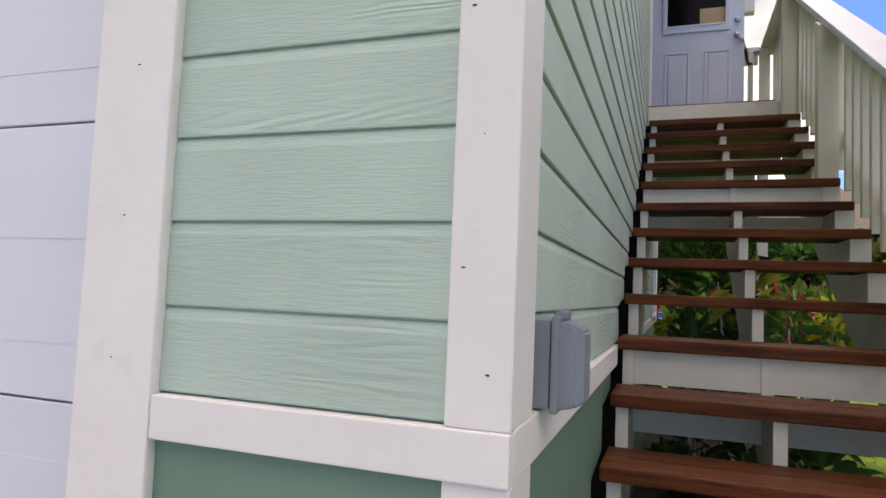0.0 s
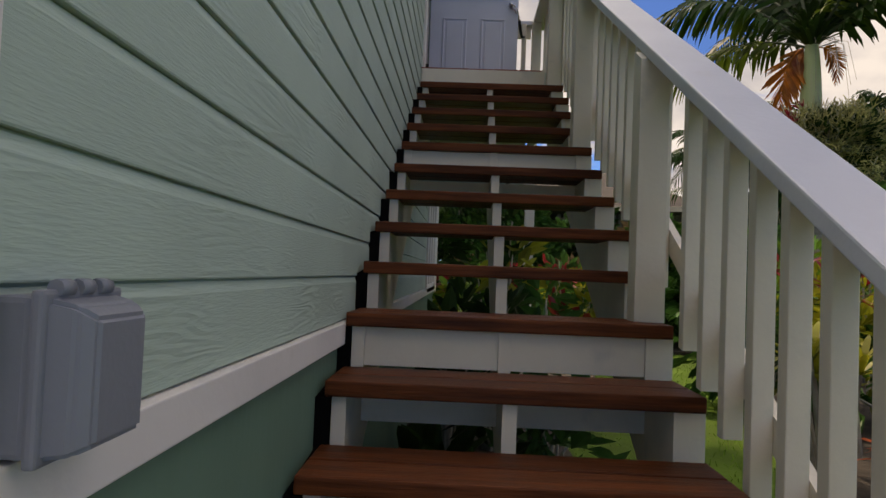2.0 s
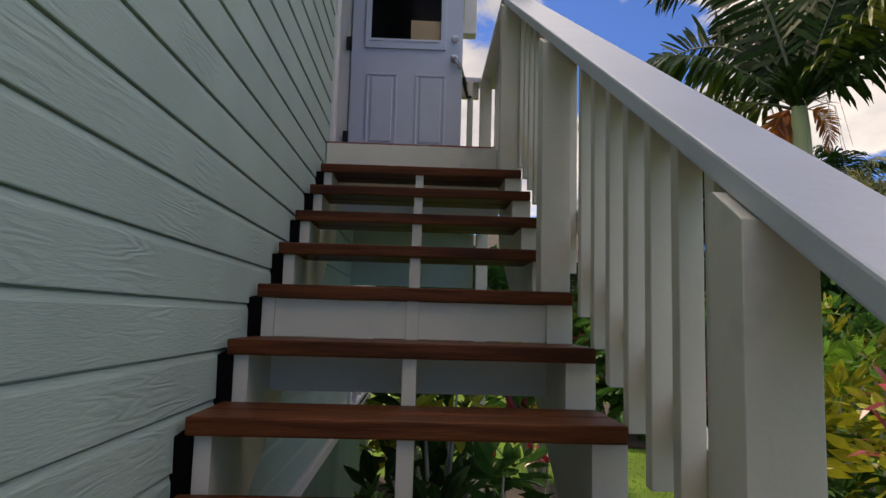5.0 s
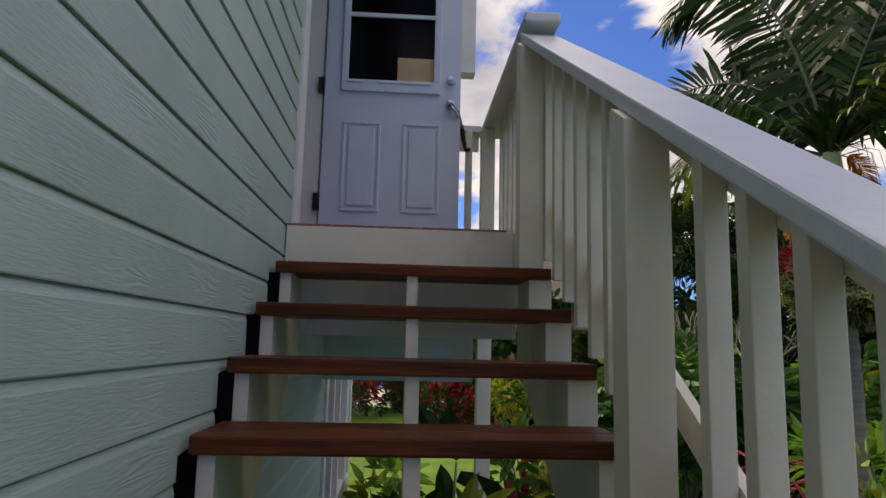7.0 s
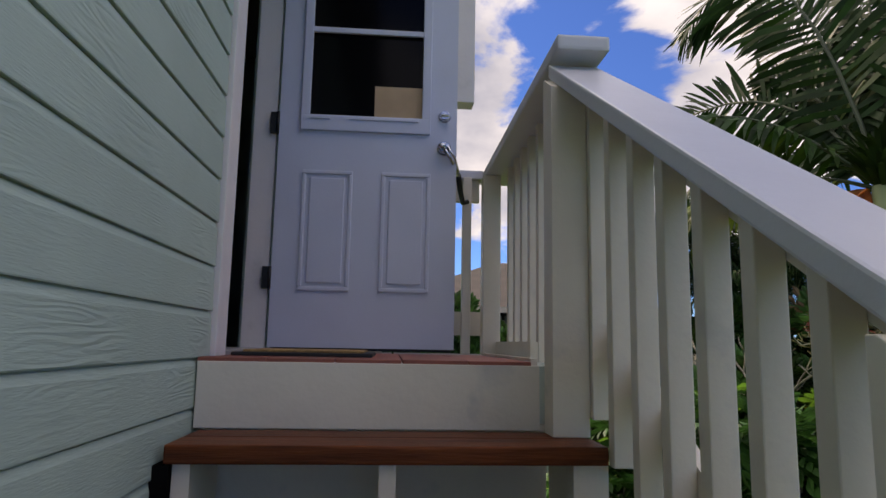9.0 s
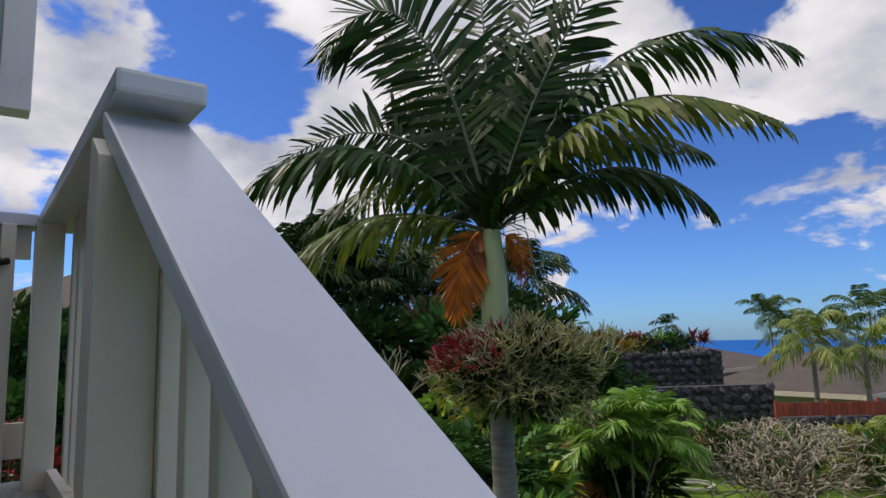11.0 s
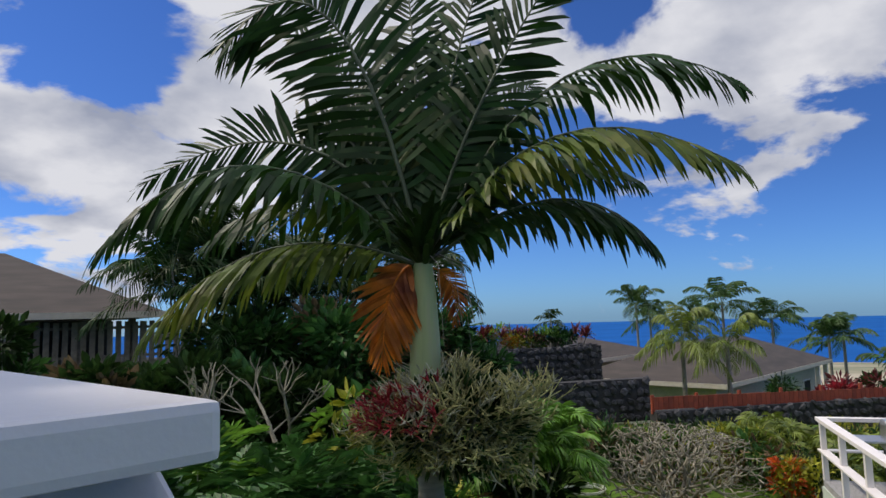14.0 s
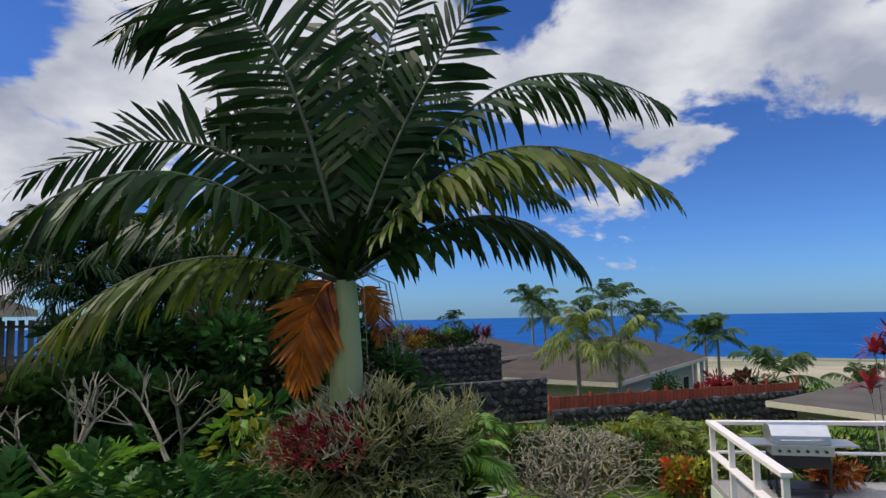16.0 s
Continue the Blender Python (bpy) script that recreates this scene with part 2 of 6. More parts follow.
M_ROOFING = mat("brown_shingle", (0.115, 0.092, 0.080), 0.9, vary=0.25, scale=3, stretch=(1, 1, 6), bump=0.5, bump_scale=14)
M_SEA = mat("deep_blue_sea", (0.006, 0.085, 0.30), 0.9, vary=0.12, scale=0.01, spec=0.03)
M_COAST = mat("dry_coast", (0.36, 0.31, 0.22), 0.95, vary=0.25, scale=0.02, second=(0.10, 0.13, 0.05), second_at=(0.45, 0.65), second_scale=0.012)
M_GLASS = bpy.data.materials.new("window_glass")
M_GLASS.use_nodes = True
_b = M_GLASS.node_tree.nodes["Principled BSDF"]
_b.inputs["Transmission Weight"].default_value, _b.inputs["Roughness"].default_value, _b.inputs["IOR"].default_value = 1.0, 0.02, 1.15


# ---- mesh helpers ----
def bx(bm, x0, x1, y0, y1, z0, z1, bevel=0.0, m=None):
    """Adds a box to bm, its edges rounded by bevel."""
    vs = [bm.verts.new((x, y, z)) for x in (x0, x1) for y in (y0, y1) for z in (z0, z1)]
    idx = ((0, 1, 3, 2), (4, 6, 7, 5), (0, 4, 5, 1), (2, 3, 7, 6), (0, 2, 6, 4), (1, 5, 7, 3))
    fs = [bm.faces.new([vs[i] for i in f]) for f in idx]
    if m is not None:
        for v in vs:
            v.co = m @ v.co
    if bevel:
        es = list({e for f in fs for e in f.edges})
        bmesh.ops.bevel(bm, geom=es, offset=bevel, segments=2, profile=0.6, affect="EDGES")
    return vs


def prism(bm, pts, a0, a1, axis, bevel=0.0):
    """Adds the outline pts, drawn in the plane across axis, pushed from a0 to a1 along it."""
    def at(p, a):
        return (a, p[0], p[1]) if axis == "x" else (p[0], a, p[1]) if axis == "y" else (p[0], p[1], a)
    lo, hi = [bm.verts.new(at(p, a0)) for p in pts], [bm.verts.new(at(p, a1)) for p in pts]
    n = len(pts)
    fs = [bm.faces.new(lo), bm.faces.new(hi[::-1])] + [bm.faces.new((lo[i], hi[i], hi[(i + 1) % n], lo[(i + 1) % n])) for i in range(n)]
    bmesh.ops.recalc_face_normals(bm, faces=fs)
    if bevel:
        bmesh.ops.bevel(bm, geom=list({e for f in fs for e in f.edges}), offset=bevel, segments=2, profile=0.6, affect="EDGES")


def tube(bm, pts, r0, r1, sides=8, cap=True):
    """Adds a tapered tube along pts."""
    pts = [Vector(p) for p in pts]
    rings, side = [], None
    for i, p in enumerate(pts):
        d = (pts[min(i + 1, len(pts) - 1)] - pts[max(i - 1, 0)]).normalized()
        if side is None:
            side = d.orthogonal().normalized()
        side = (side - d * side.dot(d)).normalized()
        up = d.cross(side)
        r = r0 + (r1 - r0) * i / max(1, len(pts) - 1)
        rings.append([bm.verts.new(p + (side * math.cos(a) + up * math.sin(a)) * r) for a in (2 * math.pi * k / sides for k in range(sides))])
    for a, b in zip(rings, rings[1:]):
        for k in range(sides):
            bm.faces.new((a[k], a[(k + 1) % sides], b[(k + 1) % sides], b[k])).smooth = True
    if cap and sides > 2:
        bm.faces.new(rings[0][::-1]); bm.faces.new(rings[-1])


def mesh_of(name, bm, *materials):
    me = bpy.data.meshes.new(name)
    bm.to_mesh(me)
    bm.free()
    for m in materials:
        me.materials.append(m)
    return me


def part(name, bm, material, parent, label=""):
    ob = new(name, mesh_of(name, bm, material))
    ob.parent = parent
    return tagged(ob, label)


def thing(name, label, category, group="", at=(0, 0, 0), turn=0):
    ob = new(name)
    ob.empty_display_size = 0.1
    ob.matrix_world = pose(*at, 0, 0, turn)
    return tagged(ob, label, category, group)


def setting(name, bm, material, label="", category="", parent=None):
    ob = part(name, bm, material, parent, label)
    return tagged(ob, "", category, "", "structure")


def boxed(*args, **kw):
    bm = bmesh.new()
    bx(bm, *args, **kw)
    return bm


# ---- house ----
WALL_X, FRONT_Y, LAND_Z, LAND_Y = -0.21, 0.825, 2.828, 5.50
BAND0, BAND1, LAP = 0.979, 1.048, 0.1355
DOOR_Y = 6.58


def lap_outline(z, h):
    """One siding board in section: square foot over a narrow groove, top edge bevelled back; depth first, then height."""
    return [(0.0, z + 0.0045), (0.0165, z + 0.0045), (0.0180, z + 0.007), (0.0155, z + h - 0.018), (0.0080, z + h), (0.0015, z + h), (0.0015, z + h + 0.004), (0.0, z + h + 0.004)]


def side_wall():
    bm = bmesh.new()
    bx(bm, WALL_X - 0.15, WALL_X - 0.016, FRONT_Y + 0.15, 5.70, 0, 5.6)
    bx(bm, WALL_X - 0.15, WALL_X - 0.016, 5.70, 6.62, 0, LAND_Z)
    bx(bm, WALL_X - 0.15, WALL_X - 0.016, 5.70, 6.62, LAND_Z + 2.07, 5.6)
    bx(bm, WALL_X - 0.15, WALL_X - 0.016, 6.62, 9.5, 0, 0.98)
    bx(bm, WALL_X - 0.15, WALL_X - 0.016, 6.62, 7.3, 0.98, 5.6)
    bx(bm, WALL_X - 0.15, WALL_X - 0.016, 7.3, 8.9, 2.15, 5.6)
    bx(bm, WALL_X - 0.15, WALL_X - 0.016, 8.9, 9.5, 0.98, 5.6)
    wall = setting("wall_side", bm, M_SIDING, "sage green lap-sided house wall beside the stairs", "wall")
    z, i = BAND1, 0
    while z < 5.5:
        lap = LAP if i else 0.147
        spans = [(0.97, 9.4)]
        if z + lap > LAND_Z and z < LAND_Z + 2.15:
            spans = [(0.97, 5.61), (6.68, 9.4)]
        elif z < 2.2:
            spans = [(0.97, 7.2), (9.0, 9.4)]
        for a, b in spans:
            bm = bmesh.new()
            prism(bm, [(WALL_X - 0.016 + (d if d <= 0 else 0.003 + d * 0.75), h) for d, h in lap_outline(z, lap)], a, b, "y")
            part("siding_board", bm, M_SIDING, wall)
        z += lap
        i += 1
    part("skirt_panel", boxed(WALL_X - 0.016, WALL_X - 0.004, 0.97, 9.4, 0, BAND0), M_SKIRT, wall, "dark green painted base panel")
    setting("band_trim", boxed(WALL_X - 0.016, WALL_X + 0.020, FRONT_Y + 0.02, 9.4, BAND0, BAND1, bevel=0.003), M_WHITE, "white painted band board on the side wall", "trim")
    bm = boxed(WALL_X - 0.016, WALL_X + 0.016, 9.4, 9.55, 0, 5.5, bevel=0.004)
    setting("corner_board", bm, M_WHITE, "white painted corner board at the far house corner", "trim")


def front_wall():
    bm = bmesh.new()
    bx(bm, -0.95, WALL_X - 0.016, FRONT_Y + 0.02, FRONT_Y + 0.15, 0, 5.6)
    bx(bm, -5.6, -0.95, FRONT_Y + 0.02, FRONT_Y + 0.15, 2.3, 5.6)
    bx(bm, -7.0, -5.6, FRONT_Y + 0.02, FRONT_Y + 0.15, 0, 5.6)
    wall = setting("wall_front", bm, M_SIDING, "sage green lap-sided garage front wall", "wall")
    z = BAND1
    while z < 5.5:
        for a, b in ([(-0.765, -0.282)] if z < 2.3 else [(-6.9, -0.282)]):
            bm = bmesh.new()
            prism(bm, [(FRONT_Y + 0.02 - (d if d <= 0 else 0.005 + d * 0.45), h) for d, h in lap_outline(z, LAP)], a, b, "x")
            part("siding_board", bm, M_SIDING, wall)
        z += LAP
    part("skirt_panel", boxed(-0.765, WALL_X, FRONT_Y + 0.008, FRONT_Y + 0.02, 0, BAND0), M_SKIRT, wall, "dark green painted base panel")
    setting("band_trim", boxed(-0.765, WALL_X + 0.020, FRONT_Y - 0.010, FRONT_Y + 0.018, BAND0, BAND1, bevel=0.003), M_WHITE, "white painted band board above the dark base", "trim")
    for z0, z1 in ((BAND1, 5.5), (0, BAND0)):
        board = setting("corner_board", boxed(-0.282, WALL_X + 0.020, FRONT_Y - 0.004, FRONT_Y + 0.018, z0, z1, bevel=0.004), M_WHITE, "white painted corner boards at the garage corner", "trim")
        part("side_board", boxed(WALL_X - 0.014, WALL_X + 0.018, FRONT_Y + 0.019, 0.966, z0, z1, bevel=0.003), M_WHITE, board)
        part("edge_bead", boxed(WALL_X - 0.014, WALL_X + 0.008, 0.967, 0.988, z0, z1, bevel=0.003), M_WHITE, board)
    setting("garage_trim", boxed(-0.925, -0.766, FRONT_Y - 0.012, FRONT_Y + 0.018, 0, 2.42, bevel=0.005), M_WHITE, "white painted casing beside the garage door", "trim")
    setting("garage_trim", boxed(-5.75, -0.925, FRONT_Y - 0.012, FRONT_Y + 0.018, 2.28, 2.42, bevel=0.005), M_WHITE, "white painted casing over the garage door", "trim")
    door = thing("garage_door", "white sectional garage door, closed, with shallow ribs", "garage door", at=(0, 0, 0))
    door["kind"] = "structure"
    for k in range(5):
        z0 = k * 0.506 - 0.007 if k else 0.02
        z1 = (k + 1) * 0.506 - 0.011
        bm = boxed(-5.6, -0.93, FRONT_Y + 0.05, FRONT_Y + 0.09, z0, min(z1, 2.29), bevel=0.003)
        for zz in (z0 + 0.10, z0 + 0.29):
            bx(bm, -5.55, -0.95, FRONT_Y + 0.0491, FRONT_Y + 0.052, zz, min(zz + 0.11, z1 - 0.01))
        part("panel", bm, M_GARAGE, door)


def house_rest():
    setting("wall_back", boxed(-7.0, WALL_X - 0.02, 9.38, 9.5, 0, 5.6), M_SIDING, "plain sage green rear wall", "wall")
    setting("wall_far", boxed(-7.12, -7.0, FRONT_Y + 0.02, 9.5, 0, 5.6), M_SIDING, "plain sage green far wall", "wall")
    setting("floor_upper", boxed(-7.0, WALL_X - 0.16, FRONT_Y + 0.16, 9.37, LAND_Z - 0.2, LAND_Z - 0.01), M_DECKWOOD, "upper floor of the house", "floor")
    setting("ceiling", boxed(-7.0, WALL_X - 0.16, FRONT_Y + 0.16, 9.37, 5.45, 5.55), M_SOFFIT, "plain ceiling inside the house", "ceiling")
    bm = bmesh.new()
    prism(bm, [(-7.5, 5.6), (-3.6, 7.2), (0.15, 5.6), (0.15, 5.75), (-3.6, 7.36), (-7.5, 5.75)], FRONT_Y - 0.4, 9.9, "y")
    setting("roof", bm, M_ROOFING, "brown shingle roof of the green house", "roof")
    # upper bay beyond the landing
    bay = setting("wall_bay", boxed(WALL_X, 0.64, 7.0, 8.4, 4.30, 5.6), M_SIDING, "small sage green bay projecting beyond the landing", "wall")
    part("corner_board", boxed(0.640, 0.745, 6.985, 7.10, 4.19, 5.6, bevel=0.004), M_WHITE, bay, "white painted corner board")
    part("bottom_board", boxed(WALL_X, 0.640, 6.985, 8.4, 4.19, 4.297, bevel=0.004), M_WHITE, bay, "white painted bottom board")
    # ground-floor window in the side wall
    win = thing("window_1", "white-framed ground-floor window behind the stairs", "window")
    win["kind"] = "structure"
    bm = bmesh.new()
    for y0, y1, z0, z1 in ((7.2, 7.32, 1.0, 2.2), (8.88, 9.0, 1.0, 2.2), (7.32, 8.88, 2.08, 2.2), (7.32, 8.88, 1.0, 1.09), (7.70, 7.76, 1.09, 2.08), (8.2, 8.26, 1.09, 2.08)):
        bx(bm, WALL_X - 0.06, WALL_X + 0.02, y0, y1, z0, z1, bevel=0.004)
    part("window_frame", bm, M_WHITE, win)
    for y0, y1 in ((7.32, 7.70), (7.76, 8.2), (8.26, 8.88)):
        part("pane", boxed(WALL_X - 0.045, WALL_X - 0.035, y0, y1, 1.09, 2.08), M_GLASS, win)
    part("blind", boxed(WALL_X - 0.13, WALL_X - 0.12, 7.3, 8.9, 1.0, 2.15), M_DOOR, win, "pale closed blind")
    setting("floor_lower", boxed(-7.0, WALL_X - 0.16, FRONT_Y + 0.16, 9.37, -0.05, 0.02), M_CONCRETE, "concrete garage floor", "floor")


side_wall()
front_wall()
house_rest()


# ---- stairs ----
RISE, RUN, STEP3_Z, NOSE3 = 0.1724, 0.2925, 1.0825, 2.568
SLOPE = RISE / RUN
TR_X0, TR_X1 = -0.190, 0.864


def nose(n):
    """Front edge and top of step n; the landing follows step 12."""
    return NOSE3 + RUN * (n - 3), STEP3_Z + RISE * (n - 3)


def line_z(y):
    return nose(3)[1] + (y - NOSE3) * SLOPE


def staircase():
    st = thing("staircase", "white timber stairs with open risers and stained brown treads", "stairs")
    for x0, x1 in ((-0.172, -0.131), (0.308, 0.349), (0.781, 0.868)):
        pts = []
        for n in range(-2, 13):
            y, z = nose(n)
            z -= 0.045
            pts += [(y + 0.02, z - RISE + (0.0 if n > -2 else 0.045)), (y + 0.02, z)]
        pts += [(LAND_Y - 0.026, nose(12)[1] - 0.045), (LAND_Y - 0.026, nose(12)[1] - 0.36), (nose(-2)[0] + 0.46, 0.0)]
        bm = bmesh.new()
        prism(bm, pts, x0, x1, "x")
        part("stringer", bm, M_RAIL, st, "white painted notched stringer")
    # black sheet stands in for the shade between stringer and wall
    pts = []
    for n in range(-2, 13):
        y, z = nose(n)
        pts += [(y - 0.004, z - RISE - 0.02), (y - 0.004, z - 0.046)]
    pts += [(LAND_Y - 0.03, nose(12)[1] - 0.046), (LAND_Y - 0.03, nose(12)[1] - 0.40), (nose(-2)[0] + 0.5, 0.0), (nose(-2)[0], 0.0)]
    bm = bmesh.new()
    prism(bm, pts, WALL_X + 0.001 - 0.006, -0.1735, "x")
    part("flashing", bm, M_GAP, st, "black sheet painting the shade between the stringer and the wall")
    for n in range(-2, 13):
        y, z = nose(n)
        wob = random.uniform(-0.004, 0.004)
        x1 = TR_X1
        tread = thing_part("tread", st, (0, 0, 0))
        for k, (a, b) in enumerate(((0.0, 0.138), (0.143, 0.283))):
            if n == 12 and k == 1:
                b = 0.268
            bm = boxed(TR_X0 + wob, x1 + wob * 0.5, y + a, y + b, z - 0.045, z, bevel=0.006)
            part("plank", bm, M_TREAD, tread)
    for n in (3, 8):
        y, z = nose(n)
        for x0, x1 in ((-0.130, 0.307), (0.350, 0.780)):
            part("riser_board", boxed(x0, x1, y + 0.028, y + 0.048, z - RISE + 0.001, z - 0.047), M_RAIL, st, "white painted closed riser")
    for n in (2, 7):
        y, z = nose(n)
        for x0, x1 in ((-0.130, 0.307), (0.350, 0.780)):
            part("cross_beam", boxed(x0, x1, y + 0.30, y + 0.34, z - 0.175, z - 0.047), M_RAIL, st, "white painted cross beam")
    part("cross_beam", boxed(-0.19, 0.780, LAND_Y + 0.002, LAND_Y + 0.04, 2.36, LAND_Z - 0.178), M_RAIL, st, "white painted beam under the landing")
    return st


def thing_part(name, parent, at):
    ob = new(name)
    ob.empty_display_size = 0.05
    ob.parent = parent
    ob.location = at
    return ob


STAIRS = staircase()


def rail_z(y):
    """Top of the sloping handrail."""
    return 0.6104 * y + 0.394


def sloped(bm, x0, x1, y0, y1, lift0, lift1, bevel=0.0):
    prism(bm, [(y0, rail_z(y0) + lift0), (y1, rail_z(y1) + lift0), (y1, rail_z(y1) + lift1), (y0, rail_z(y0) + lift1)], x0, x1, "x", bevel)


def stair_railing():
    r = thing("stair_railing", "white painted timber stair railing with square balusters and flat cap", "railing")
    ends = [(nose(-2)[0] + 0.06, 0.0), (2.685, nose(3)[1]), (4.088, nose(8)[1]), (5.36, nose(12)[1])]
    for y, z in ends:
        bm = bmesh.new()
        prism(bm, [(y, z), (y + 0.098, z), (y + 0.098, rail_z(y) + 0.003), (y + 0.083, rail_z(y) + 0.003), (y, rail_z(y) - 0.048)], 0.766, 0.868, "x", 0.002)
        part("newel_post", bm, M_RAIL, r)
    bm = bmesh.new()
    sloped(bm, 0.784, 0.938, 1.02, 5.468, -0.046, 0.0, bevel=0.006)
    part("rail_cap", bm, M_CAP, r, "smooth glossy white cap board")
    bm = bmesh.new()
    sloped(bm, 0.9225, 0.940, 1.1, 5.40, -0.155, -0.047)
    part("upper_rail", bm, M_RAIL, r)
    bm = bmesh.new()
    sloped(bm, 0.9225, 0.948, 1.1, 5.40, -0.80, -0.71)
    part("lower_rail", bm, M_RAIL, r)
    for first, step, count in ((1.378, 0.161, 8), (2.828, 0.160, 8), (4.220, 0.160, 8)):
        for k in range(count):
            y = first + step * k
            bm = bmesh.new()
            b0, b1 = line_z(y) - 0.035, rail_z(y) - 0.047
            prism(bm, [(y, b0), (y + 0.040, b0 + random.uniform(-0.004, 0.008)), (y + 0.040, b1 + 0.040 * 0.61), (y, b1)], 0.870, 0.922, "x", 0.003)
            part("baluster", bm, M_RAIL, r)
    return r


def landing():
    bm = boxed(WALL_X, 0.872, LAND_Y, 7.05, LAND_Z - 0.175, LAND_Z - 0.012)
    deck = setting("landing_floor", bm, M_SOFFIT, "tiled upper landing at the door", "landing")
    part("fascia", boxed(WALL_X + 0.004, 0.757, LAND_Y - 0.022, LAND_Y - 0.001, nose(12)[1] + 0.001, LAND_Z - 0.010, bevel=0.003), M_RAIL, deck, "white painted riser board under the tiles")
    part("edge_strip", boxed(0.735, 0.755, LAND_Y, 6.53, LAND_Z - 0.011, LAND_Z + 0.010), M_RAIL, deck, "white edge strip")
    w = 0.186
    for i in range(5):
        for j in range(2):
            x0, y0 = WALL_X + 0.003 + i * (w + 0.004), LAND_Y - 0.02 + j * 0.512
            part("tile", boxed(x0, min(x0 + w, 0.733), y0, y0 + 0.507, LAND_Z - 0.0115, LAND_Z + random.uniform(-0.001, 0.001), bevel=0.002), M_TILE, deck)
    for k in range(6):
        x0 = WALL_X + 0.01 + k * 0.18
        part("plank", boxed(x0, x0 + 0.172, 6.52, 7.04, LAND_Z - 0.0115, LAND_Z - 0.002, bevel=0.002), M_DECKWOOD, deck, "weathered grey deck board")
    part("rim_beam", boxed(WALL_X + 0.005, 0.76, 7.0, 7.04, LAND_Z - 0.74, LAND_Z - 0.177), M_SOFFIT, deck, "pale beam under the landing")
    for x in (-0.12, 0.36, 0.81):
        part("joist", boxed(x - 0.02, x + 0.02, LAND_Y + 0.045, 6.9, LAND_Z - 0.32, LAND_Z - 0.176), M_SOFFIT, deck)
    for y in (6.86,):
        part("post", boxed(0.772, 0.862, y, y + 0.09, 0, LAND_Z - 0.176, bevel=0.004), M_RAIL, deck, "white painted landing post")
    r = thing("landing_railing", "white painted timber railing round the landing", "railing")
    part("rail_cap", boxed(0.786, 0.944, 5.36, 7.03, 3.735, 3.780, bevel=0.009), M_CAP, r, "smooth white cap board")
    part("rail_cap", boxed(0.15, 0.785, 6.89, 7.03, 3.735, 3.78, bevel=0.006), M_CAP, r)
    part("upper_rail", boxed(0.15, 0.77, 6.93, 6.97, 3.62, 3.734), M_RAIL, r)
    part("upper_rail", boxed(0.9225, 0.940, 5.50, 6.9, 3.63, 3.7345), M_RAIL, r)
    part("lower_rail", boxed(0.15, 0.80, 6.93, 6.97, 2.92, 3.04), M_RAIL, r)
    part("lower_rail", boxed(0.842, 0.8715, 6.0, 6.80, 2.81, 2.89), M_RAIL, r)
    part("post", boxed(0.775, 0.864, 6.80, 6.89, LAND_Z - 0.002, 3.7345, bevel=0.004), M_RAIL, r)
    part("post", boxed(0.675, 0.72, 6.85, 6.895, LAND_Z - 0.002, 3.733, bevel=0.004), M_RAIL, r)
    part("post", boxed(0.20, 0.28, 6.85, 6.895, LAND_Z - 0.002, 3.733, bevel=0.004), M_RAIL, r)
    y = 5.53
    while y < 6.75:
        part("baluster", boxed(0.8725, 0.917, y, y + 0.040, LAND_Z - 0.12, 3.7345, bevel=0.003), M_RAIL, r)
        y += 0.157


